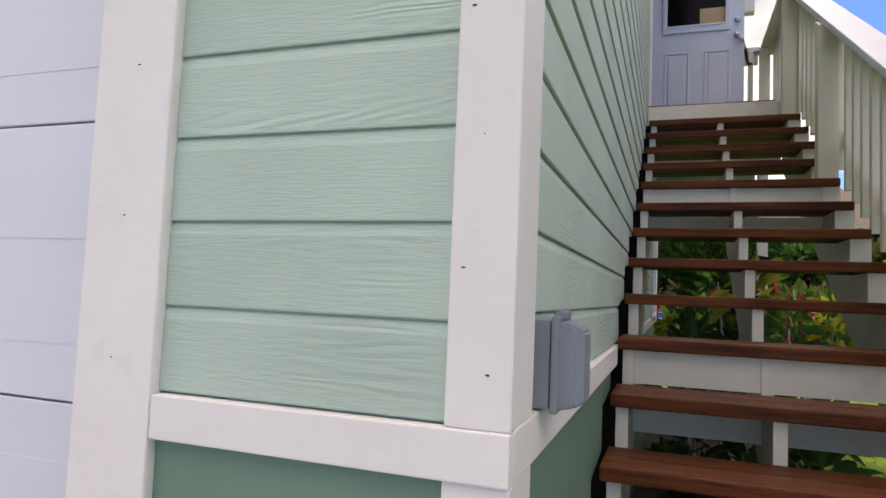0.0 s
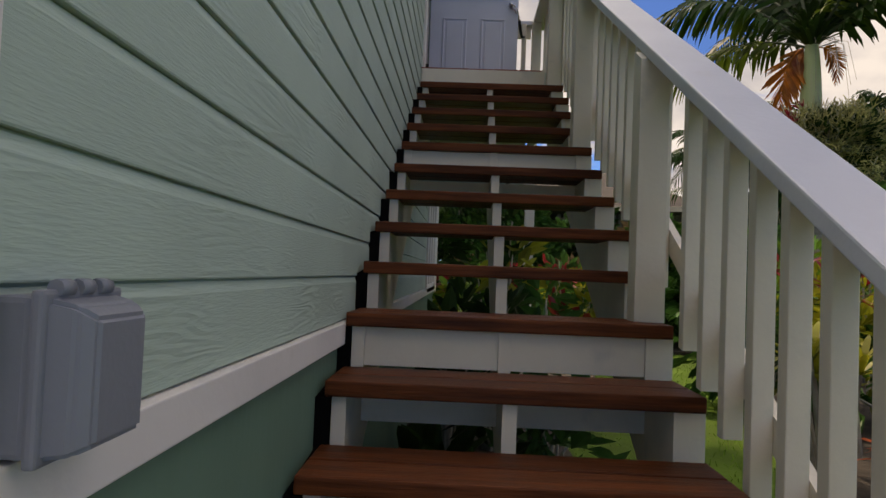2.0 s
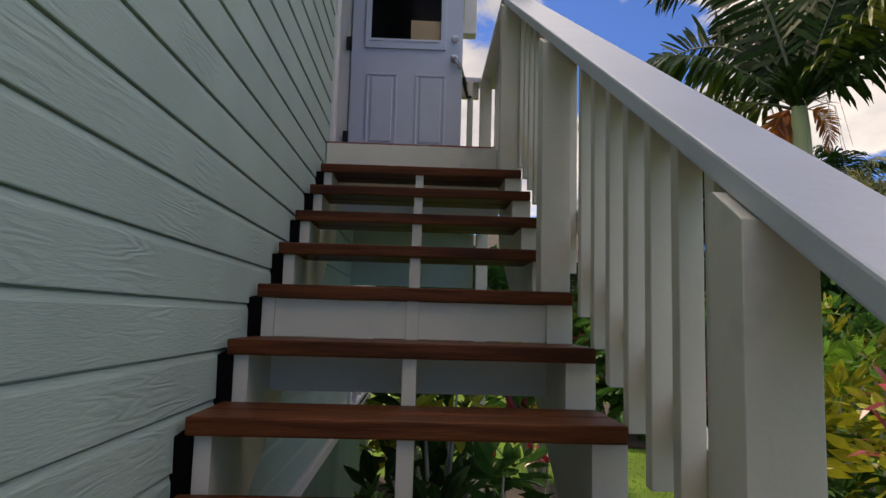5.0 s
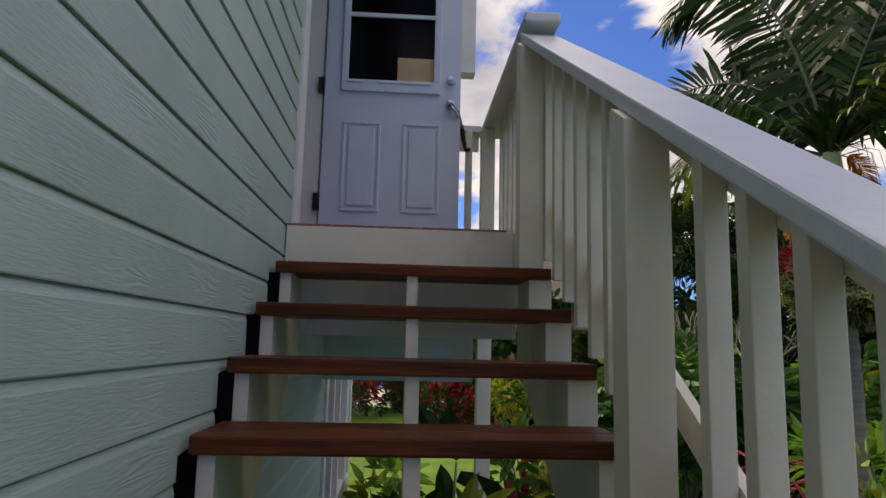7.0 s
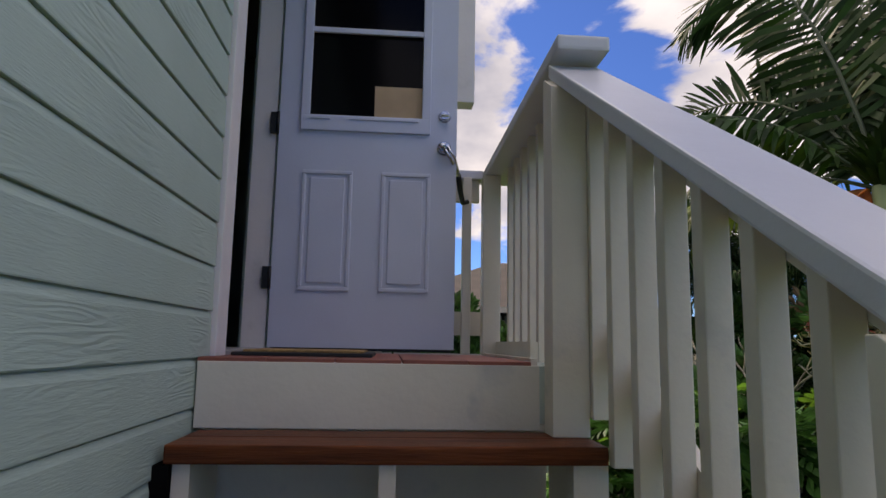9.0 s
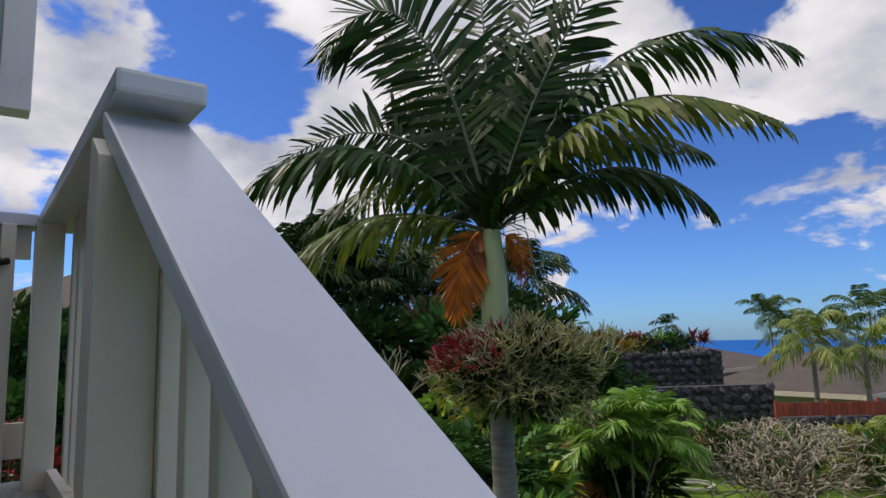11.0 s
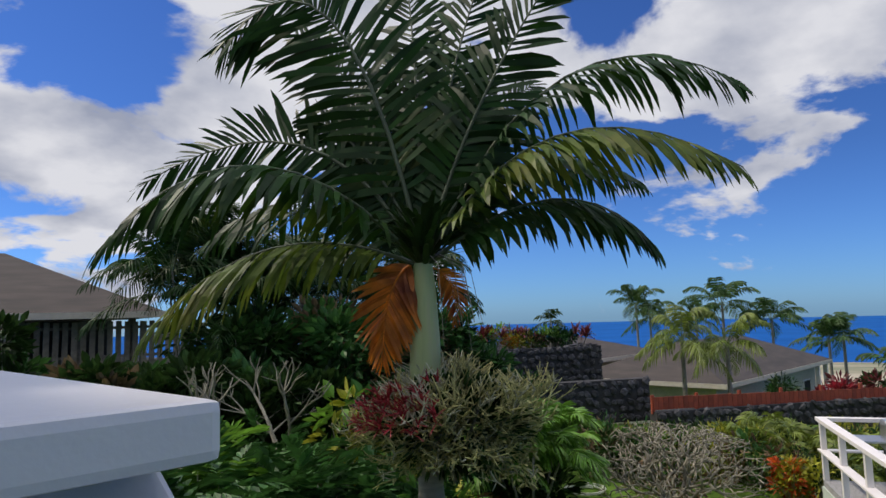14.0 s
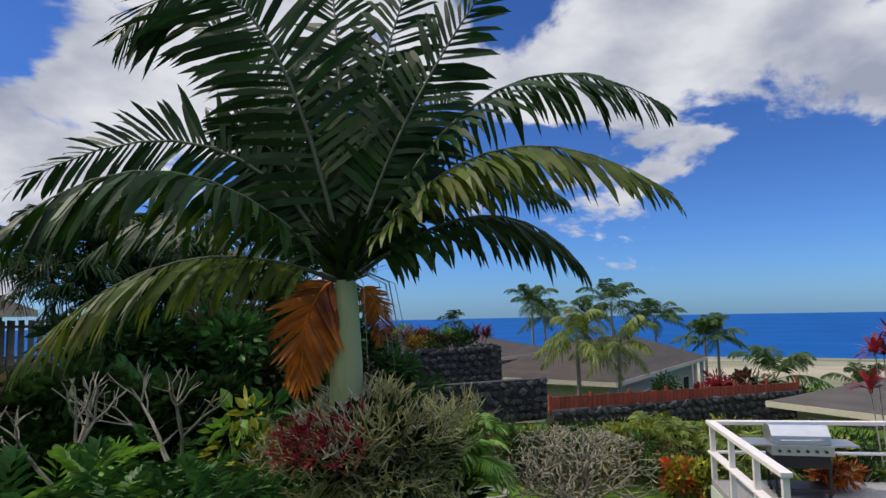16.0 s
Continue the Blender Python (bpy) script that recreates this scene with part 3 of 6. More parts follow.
def door():
    d = thing("door_1", "pale blue half-glazed outer door standing open", "door")
    d["kind"] = "structure"
    x0, x1, z0, z1 = -0.225, 0.612, LAND_Z + 0.02, LAND_Z + 2.04
    y0, y1 = DOOR_Y, DOOR_Y + 0.044
    bm = bmesh.new()
    wx0, wx1, wz0, wz1 = -0.088, 0.447, 3.930, 4.77
    bx(bm, x0, wx0, y0, y1, z0, z1); bx(bm, wx1, x1, y0, y1, z0, z1)
    bx(bm, wx0, wx1, y0, y1, z0, wz0); bx(bm, wx0, wx1, y0, y1, wz1, z1)
    part("slab", bm, M_DOOR, d)
    for a, b in ((-0.106, 0.126), (0.260, 0.490)):
        bm = bmesh.new()
        zz0, zz1 = 3.104, 3.666
        for q in ((a, b, zz1 - 0.018, zz1), (a, b, zz0, zz0 + 0.018), (a, a + 0.018, zz0 + 0.018, zz1 - 0.018), (b - 0.018, b, zz0 + 0.018, zz1 - 0.018)):
            bx(bm, q[0], q[1], y0 - 0.009, y0 + 0.001, q[2], q[3], bevel=0.004)
        bx(bm, a + 0.036, b - 0.036, y0 - 0.009, y0 + 0.001, zz0 + 0.036, zz1 - 0.036, bevel=0.005)
        part("panel", bm, M_DOOR, d, "raised door panel")
    bm = bmesh.new()
    f = 0.038
    for q in ((wx0 - f, wx1 + f, wz1 - 0.004, wz1 + f), (wx0 - f, wx1 + f, wz0 - f - 0.035, wz0 + 0.004), (wx0 - f, wx0 + 0.004, wz0, wz1), (wx1 - 0.004, wx1 + f, wz0, wz1)):
        bx(bm, q[0], q[1], y0 - 0.016, y0 + 0.002, q[2], q[3], bevel=0.005)
    part("window_frame", bm, M_DOOR, d, "raised frame round the glass")
    bm = boxed(wx0, wx1, y0 - 0.012, y0 + 0.004, 4.348, 4.374, bevel=0.003)
    part("muntin", bm, M_DOOR, d)
    bm = bmesh.new()
    for a, b in ((wx0 + 0.0, wx0 + 0.10), (wx0 + 0.19, wx0 + 0.29), (wx1 - 0.24, wx1 - 0.02)):
        bx(bm, a, b, y0 - 0.022, y0 - 0.006, wz0 - 0.018, wz0 - 0.006, bevel=0.002)
    part("clip", bm, M_DOOR, d)
    part("pane", boxed(wx0, wx1, y0 + 0.012, y0 + 0.020, wz0, wz1), M_FILM, d, "black tinted glass")
    part("card", boxed(0.216, 0.444, y0 + 0.006, y0 + 0.0115, wz0 + 0.002, 4.092), M_CARD, d, "tan cardboard piece at the glass")
    for zz, rr in ((3.952, 0.030), (3.796, 0.034)):
        bm = bmesh.new()
        tube(bm, [(0.552, y0 - 0.001, zz), (0.552, y0 - 0.012, zz), (0.552, y0 - 0.028, zz)], rr, rr * 0.72, 20)
        if zz > 3.9:
            bx(bm, 0.534, 0.570, y0 - 0.044, y0 - 0.026, zz - 0.006, zz + 0.006, bevel=0.002)
        else:
            tube(bm, [(0.552, y0 - 0.02, zz), (0.552, y0 - 0.055, zz)], 0.013, 0.013, 12)
            tube(bm, [(0.556, y0 - 0.052, zz), (0.52, y0 - 0.055, zz - 0.004), (0.47, y0 - 0.05, zz - 0.008)][:2], 0.010, 0.009, 10)
        part("deadbolt" if zz > 3.9 else "door_handle", bm, M_CHROME, d, "chrome hardware")
    for zz in (3.16, 3.89, 4.6):
        bm = bmesh.new()
        bx(bm, x0 - 0.040, x0 + 0.0, y0 - 0.004, y0 + 0.03, zz - 0.05, zz + 0.05)
        tube(bm, [(x0 - 0.006, y0 - 0.004, zz - 0.05), (x0 - 0.006, y0 - 0.004, zz + 0.05)], 0.008, 0.008, 10)
        part("hinge", bm, M_BLACK, d, "black hinge")
    bm = boxed(x0 + 0.01, x1 - 0.01, y0 + 0.01, y1 - 0.005, z0 - 0.012, z0)
    part("sweep", bm, M_RUBBER, d, "black rubber door sweep")
    fr = setting("door_frame", boxed(WALL_X - 0.02, WALL_X + 0.016, 5.615, 5.735, LAND_Z - 0.006, LAND_Z + 2.14, bevel=0.004), M_WHITE, "white casing and jambs of the open doorway", "door frame")
    bm = bmesh.new()
    bx(bm, WALL_X - 0.16, WALL_X - 0.022, 5.70, 5.722, LAND_Z, LAND_Z + 2.07)
    bx(bm, WALL_X - 0.135, WALL_X - 0.03, 6.597, 6.619, LAND_Z, LAND_Z + 2.07)
    bx(bm, WALL_X - 0.16, WALL_X - 0.02, 5.722, 6.597, LAND_Z + 2.05, LAND_Z + 2.07)
    part("jamb", bm, M_WHITE, fr)
    part("weatherstrip", boxed(WALL_X - 0.034, WALL_X - 0.021, 5.7225, 5.737, LAND_Z, LAND_Z + 2.05), M_RUBBER, fr, "black weatherstrip")
    part("casing", boxed(WALL_X - 0.02, WALL_X + 0.016, 6.625, 6.68, LAND_Z, LAND_Z + 2.06, bevel=0.004), M_WHITE, fr)
    part("casing", boxed(WALL_X - 0.02, WALL_X + 0.016, 5.735, 6.68, LAND_Z + 2.142 - 0.08, LAND_Z + 2.14, bevel=0.004), M_WHITE, fr)
    part("sill", boxed(WALL_X - 0.16, WALL_X + 0.012, 5.722, 6.596, LAND_Z - 0.0005, LAND_Z + 0.016, bevel=0.003), M_DECKWOOD, fr)
    # dark room behind the doorway: its darkness is painted on a near-black wall
    setting("wall_inner", boxed(-1.6, -1.5, 5.0, 7.6, LAND_Z, 5.45), M_DARK, "inner wall of the house, coloured near-black for the unlit room", "wall")
    # cord that ties the handle to the railing
    bm = bmesh.new()
    tube(bm, [(0.545, y0 - 0.045, 3.79), (0.58, y0 - 0.03, 3.74), (0.615, y0 + 0.05, 3.70), (0.65, 6.75, 3.65)], 0.008, 0.008, 8)
    tube(bm, [(0.56, y0 - 0.045, 3.80), (0.60, y0 - 0.03, 3.745), (0.63, y0 + 0.06, 3.69)], 0.006, 0.006, 8)
    tie = part("tie_cord", bm, M_CHROME, None)
    tagged(tie, "grey cord with a black hook tying the door to the railing", "cord")
    bm = bmesh.new()
    tube(bm, [(0.63, 6.66, 3.69), (0.65, 6.75, 3.63), (0.672, 6.83, 3.59), (0.70, 6.845, 3.60)], 0.014, 0.012, 8)
    part("hook", bm, M_BLACK, tie, "black hook")
    tagged(part("door_mat", boxed(WALL_X + 0.04, 0.27, 5.70, 6.16, LAND_Z + 0.0005, LAND_Z + 0.012, bevel=0.003), M_RUBBER, None), "tan coir door mat with black rubber border", "door mat")
    part("coir_top", boxed(WALL_X + 0.07, 0.24, 5.73, 6.13, LAND_Z + 0.012, LAND_Z + 0.020, bevel=0.004), M_MAT, bpy.data.objects["door_mat"], "tan coir pile")


stair_railing()
landing()
door()


def outlet_box():
    o = thing("outlet_box", "grey weatherproof outlet box with bubble cover on the band trim", "outlet box")
    bm = boxed(WALL_X - 0.002, WALL_X + 0.035, 1.005, 1.115, 1.052, 1.190, bevel=0.006)
    part("back_box", bm, M_GREYBOX, o)
    bm = bmesh.new()
    prism(bm, [(1.000, 1.046), (1.124, 1.046), (1.124, 1.196), (1.000, 1.196)], WALL_X + 0.036, WALL_X + 0.048, "x", 0.004)
    part("flange", bm, M_GREYBOX, o)
    bm = bmesh.new()
    pts0 = [(1.008, 1.052), (1.116, 1.052), (1.116, 1.188), (1.008, 1.188)]
    pts1 = [(1.022, 1.062), (1.104, 1.062), (1.104, 1.172), (1.022, 1.172)]
    lo = [bm.verts.new((WALL_X + 0.048, *p)) for p in pts0]
    mid = [bm.verts.new((WALL_X + 0.070, p[0] * 0.7 + q[0] * 0.3, p[1] * 0.7 + q[1] * 0.3)) for p, q in zip(pts0, pts1)]
    hi = [bm.verts.new((WALL_X + 0.085, *p)) for p in pts1]
    for a, b in ((lo, mid), (mid, hi)):
        for i in range(4):
            bm.faces.new((a[i], a[(i + 1) % 4], b[(i + 1) % 4], b[i]))
    bm.faces.new(hi)
    bmesh.ops.recalc_face_normals(bm, faces=bm.faces)
    bmesh.ops.bevel(bm, geom=bm.edges[:], offset=0.004, segments=2, affect="EDGES")
    part("cover", bm, M_GREYBOX, o, "bulged grey cover")
    for y in (1.03, 1.06, 1.09):
        bm = bmesh.new()
        tube(bm, [(WALL_X + 0.045, y - 0.010, 1.197), (WALL_X + 0.045, y + 0.010, 1.197)], 0.008, 0.008, 8)
        part("hinge", bm, M_GREYBOX, o)


outlet_box()


def specks():
    """Nail heads and small dark chips in the painted boards by the garage corner."""
    t = thing("nail_heads", "small dark nail heads and chips in the painted boards", "nails")
    spots = [(-0.24, z) for z in (1.12, 1.26, 1.44, 1.62)] + [(-0.86, z) for z in (1.10, 1.33, 1.58)] + [(-0.70, 1.27), (-0.58, 1.36), (-0.74, 1.45), (-0.32, 1.54), (-0.46, 1.07), (-0.62, 1.12), (-0.30, 1.21)]
    for x, z in spots:
        bm = bmesh.new()
        y = FRONT_Y - (0.004 if x > -0.28 else 0.012 if x < -0.77 else -0.012)
        r = random.uniform(0.0008, 0.0016)
        tube(bm, [(x + random.uniform(-0.03, 0.03), y - 0.001, z), (x, y + 0.008, z)], r, r, 7)
        part("nail_head", bm, M_BLACK, t)


specks()


# ---- ground, sea ----
def ground_z(x, y):
    """Flat round the house, then falling to the coast."""
    d = math.hypot(x, y)
    s = max(0.0, min(1.0, (d - 26) / 14))
    z = -3.2 * s * s * (3 - 2 * s)
    if d > 40:
        z -= (d - 40) * 0.066
    return max(z, -48)


def ground():
    bm = bmesh.new()
    rings = [0, 2, 4, 6, 8, 10, 12, 14, 16, 18, 20, 22, 24, 26, 28, 30, 32, 34, 36, 38, 40, 50, 70, 100, 150, 250, 400, 640, 760]
    prev = None
    for r in rings:
        ring = [bm.verts.new((r * math.cos(a), r * math.sin(a), ground_z(r, 0) + (noise.noise((r * math.cos(a) * 0.3, r * math.sin(a) * 0.3, 0)) * 0.05 if 3 < r < 60 else 0))) for a in (2 * math.pi * k / 72 for k in range(72))] if r else [bm.verts.new((0, 0, 0))]
        if prev and len(prev) == 1:
            for k in range(72):
                bm.faces.new((prev[0], ring[k], ring[(k + 1) % 72]))
        elif prev:
            for k in range(72):
                bm.faces.new((prev[k], ring[k], ring[(k + 1) % 72], prev[(k + 1) % 72])).smooth = True
        prev = ring
    for f in bm.faces:
        if f.calc_center_median().length > 105:
            f.material_index = 1
    ob = new("ground", mesh_of("ground", bm, M_LAWN, M_COAST))
    tagged(ob, "green lawn falling away to a dry coast", "ground", "", "structure")
    bm = bmesh.new()
    ring = [bm.verts.new((3100 * math.cos(a), 3100 * math.sin(a), -40)) for a in (2 * math.pi * k / 96 for k in range(96))]
    bm.faces.new(ring)
    setting("water", bm, M_SEA, "deep blue ocean to the horizon", "sea")
    setting("driveway", boxed(-6.5, 1.1, -9, FRONT_Y + 0.02, 0.002, 0.02), M_CONCRETE, "grey concrete driveway before the garage", "driveway")
    setting("path", boxed(WALL_X + 0.005, 1.1, FRONT_Y + 0.02, 1.9, 0.004, 0.022), M_CONCRETE, "grey concrete pad at the foot of the stairs", "path")


ground()


# ---- plants ----
M_PALM = mat("palm_leaf", (0.014, 0.046, 0.007), 0.5, spec=0.22, vary=0.35, scale=3, rand=0.35, translucent=0.20, second=(0.07, 0.10, 0.014), second_at=(0.60, 0.80), second_scale=1.2)
M_PALMY = mat("yellowing_palm_leaf", (0.075, 0.115, 0.016), 0.5, spec=0.25, vary=0.35, scale=3, rand=0.3, translucent=0.32, second=(0.20, 0.19, 0.025), second_at=(0.52, 0.72), second_scale=2)
M_DEAD = mat("dead_orange_leaf", (0.60, 0.19, 0.018), 0.6, vary=0.45, scale=4, rand=0.3, translucent=0.45, second=(0.20, 0.035, 0.012), second_at=(0.45, 0.7), second_scale=2.5)
M_FARPALM = mat("sunlit_yellow_palm_leaf", (0.16, 0.21, 0.028), 0.45, vary=0.35, scale=1, rand=0.35, translucent=0.3)
M_SLOPEPALM = mat("sunlit_green_palm_leaf", (0.050, 0.105, 0.024), 0.5, vary=0.35, scale=1, rand=0.4, translucent=0.25, spec=0.3)
M_RACHIS = mat("palm_rachis", (0.15, 0.19, 0.08), 0.5, vary=0.2, scale=5)
M_DARKRIB = mat("dark_palm_rib", (0.055, 0.075, 0.035), 0.55, vary=0.3, scale=5)
M_SHAFT = mat("palm_crownshaft", (0.32, 0.38, 0.17), 0.5, vary=0.2, scale=2, stretch=(6, 6, 0.6), second=(0.30, 0.27, 0.17), second_at=(0.5, 0.8))
M_TRUNK = mat("grey_ringed_trunk", (0.21, 0.19, 0.16), 0.85, vary=0.3, scale=4, bump=0.5, bump_scale=20, stretch=(1, 1, 6))
M_BARK = mat("pale_bark", (0.33, 0.31, 0.26), 0.85, vary=0.3, scale=8, bump=0.4)
M_TWIG = mat("olive_twig", (0.33, 0.31, 0.12), 0.7, vary=0.3, scale=6, rand=0.45)
M_GREYTWIG = mat("grey_twig", (0.36, 0.355, 0.25), 0.75, vary=0.25, scale=6, rand=0.3)
M_BAREWOOD = mat("bare_grey_wood", (0.235, 0.21, 0.155), 0.85, vary=0.35, scale=5, rand=0.3)
M_REDLEAF = mat("dark_red_leaf", (0.27, 0.020, 0.030), 0.4, vary=0.4, scale=5, rand=0.4, translucent=0.25)
M_ORANGE = mat("orange_red_bract", (0.55, 0.09, 0.015), 0.5, vary=0.35, scale=5, rand=0.35, translucent=0.2)
M_BROWNRED = mat("brown_red_leaf", (0.15, 0.028, 0.028), 0.5, vary=0.4, scale=5, rand=0.5, translucent=0.2)
M_YELLOW = mat("yellow_green_leaf", (0.30, 0.30, 0.03), 0.45, vary=0.35, scale=4, rand=0.35, translucent=0.3)
M_FRESH = mat("fresh_green_leaf", (0.13, 0.27, 0.032), 0.42, vary=0.35, scale=4, rand=0.35, translucent=0.3)
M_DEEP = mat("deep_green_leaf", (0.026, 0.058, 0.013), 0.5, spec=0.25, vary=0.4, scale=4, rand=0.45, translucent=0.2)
M_GLOSSY = mat("glossy_green_leaf", (0.042, 0.118, 0.026), 0.48, spec=0.3, vary=0.35, scale=4, rand=0.35, translucent=0.22)
M_BROWNLEAF = mat("withered_brown_leaf", (0.16, 0.105, 0.05), 0.8, vary=0.35, scale=4, rand=0.4, translucent=0.15)
M_SOIL = mat("dark_soil", (0.045, 0.034, 0.026), 0.95, vary=0.4, scale=6, bump=0.8, bump_scale=25)
M_ROCK = mat("dark_lava_stone", (0.050, 0.048, 0.050), 0.9, vary=0.5, scale=4, bump=0.9, bump_scale=14, rand=0.5)
M_MORTAR = mat("dark_wall_core", (0.030, 0.029, 0.030), 0.95, vary=0.4, scale=5)
M_REDWOOD = mat("red_stained_board", (0.27, 0.050, 0.022), 0.7, vary=0.2, scale=5, rand=0.2)
M_GREYWOOD = mat("grey_fence_board", (0.20, 0.175, 0.145), 0.85, vary=0.25, scale=5, rand=0.2)
M_BROWNROOF = mat("brown_hip_roof", (0.060, 0.048, 0.041), 0.9, vary=0.2, scale=0.8, stretch=(1, 1, 8), second=(0.042, 0.035, 0.031), second_at=(0.45, 0.7), second_scale=0.6)
M_DARKROOF = mat("charcoal_roof", (0.075, 0.068, 0.066), 0.9, vary=0.2, scale=0.8, stretch=(1, 1, 8))
M_CREAM = mat("cream_wall_paint", (0.52, 0.47, 0.38), 0.8, vary=0.08)
M_STEEL = mat("stainless_steel", (0.55, 0.55, 0.56), 0.32, 0.9, vary=0.06)
M_HOSE = plain("pale_hose", (0.50, 0.52, 0.42), 0.6)
M_TERRA = mat("orange_wood_edging", (0.36, 0.12, 0.045), 0.75, vary=0.25, scale=6, rand=0.15)


class Leaves:
    """Gathers many small leaves into one mesh."""

    def __init__(self):
        self.v, self.f = [], []

    def blade(self, p, d, side, length, width, droop):
        """A strap leaf that bends down along its length."""
        d, side = d.normalized(), side.normalized()
        up = side.cross(d)
        a = p + d * length * 0.45 - Vector((0, 0, droop * length * 0.15)) + up * width * 0.15
        b = p + d * length * 0.8 - Vector((0, 0, droop * length * 0.55))
        e = p + d * length * 0.97 - Vector((0, 0, droop * length))
        i = len(self.v)
        self.v += [p - side * width * 0.25, p + side * width * 0.25, a - side * width * 0.5, a + side * width * 0.5, b - side * width * 0.36, b + side * width * 0.36, e]
        self.f += [(i, i + 1, i + 3, i + 2), (i + 2, i + 3, i + 5, i + 4), (i + 4, i + 5, i + 6)]

    def leaf(self, p, d, length, width, fold=0.2, roll=0.0):
        """A pointed oval leaf, folded along its rib."""
        d = d.normalized()
        side = d.cross(Vector((math.sin(roll), math.cos(roll), 0.9)))
        if side.length < 1e-3:
            side = d.orthogonal()
        side.normalize()
        up = side.cross(d)
        i = len(self.v)
        m = p + d * length * 0.45 - up * width * fold
        e = p + d * length - up * length * 0.12
        q = p + d * length * 0.78 - up * length * 0.05
        self.v += [p, m - side * width * 0.5 + up * width * fold, q - side * width * 0.3, e, q + side * width * 0.3, m + side * width * 0.5 + up * width * fold, m]
        self.f += [(i, i + 1, i + 6), (i + 1, i + 2, i + 6), (i + 2, i + 3, i + 6), (i + 3, i + 4, i + 6), (i + 4, i + 5, i + 6), (i + 5, i, i + 6)]

    def lobed(self, p, d, length, width):
        """A large deeply cut leaf: finger lobes along a drooping rib."""
        d = d.normalized()
        side = d.cross(Vector((0, 0, 1))).normalized()
        up = side.cross(d)
        n = 7
        for k in range(n):
            s = k / (n - 1)
            c = p + d * length * (0.1 + 0.8 * s) - up * length * 0.35 * s * s
            w = width * (0.55 + 0.6 * math.sin(math.pi * (0.25 + 0.6 * s)))
            for sg in (-1, 1):
                dd = side * sg * (0.9 - 0.35 * s) + d * (0.35 + 0.6 * s) - up * 0.25
                self.leaf(c - d * length * 0.06, dd, w * 0.62, length * 0.17, 0.1)
        self.leaf(p + d * length * 0.8 - up * length * 0.22, d - up * 0.5, length * 0.35, length * 0.2, 0.1)

    def put(self, name, material, parent=None, label=""):
        me = bpy.data.meshes.new(name)
        me.from_pydata(self.v, [], self.f)
        me.materials.append(material)
        ob = new(name, me)
        ob.parent = parent
        return tagged(ob, label)


def bez(a, b, c, s):
    return a * (1 - s) ** 2 + b * 2 * s * (1 - s) + c * s * s


def frond(bm, lv, base, ctrl, tip, n, ll, width, droop, r=0.016, start=0.16, hang=0.25, across=None):
    """One feather leaf: a tapered rib in bm, its leaflets in lv."""
    pts = [bez(base, ctrl, tip, k / 10) for k in range(11)]
    tube(bm, pts, r, r * 0.2, 5, False)
    for k in range(n):
        s = start + (1 - start) * (k + 0.5) / n
        p = bez(base, ctrl, tip, s)
        tan = (bez(base, ctrl, tip, min(1, s + 0.03)) - bez(base, ctrl, tip, s - 0.03)).normalized()
        side = tan.cross(Vector((0, 0, 1)))
        side = side.normalized() if side.length > 0.05 else tan.orthogonal().normalized()
        if across:
            side = (across - tan * across.dot(tan)).normalized()
        up = side.cross(tan)
        q = (s - start) / (1 - start)
        length = ll * (0.62 + 0.55 * math.sin(math.pi * min(1, q * 0.8 + 0.12))) * (1 - 0.55 * q ** 4)
        for sg in (-1, 1):
            d = side * sg * (0.85 - 0.45 * q * q) + tan * (0.42 + 0.75 * q * q) + up * random.uniform(-0.05, 0.35) - Vector((0, 0, hang))
            d += Vector((random.gauss(0, 0.06), random.gauss(0, 0.06), random.gauss(0, 0.06)))
            lv.blade(p, d, tan + up * random.uniform(-0.5, 0.5), length * random.uniform(0.85, 1.1), width * random.uniform(0.8, 1.15), droop * random.uniform(0.6, 1.3))


RIGHT, AWAY = Vector((0.5635, -0.826, 0)), Vector((0.826, 0.5635, 0))


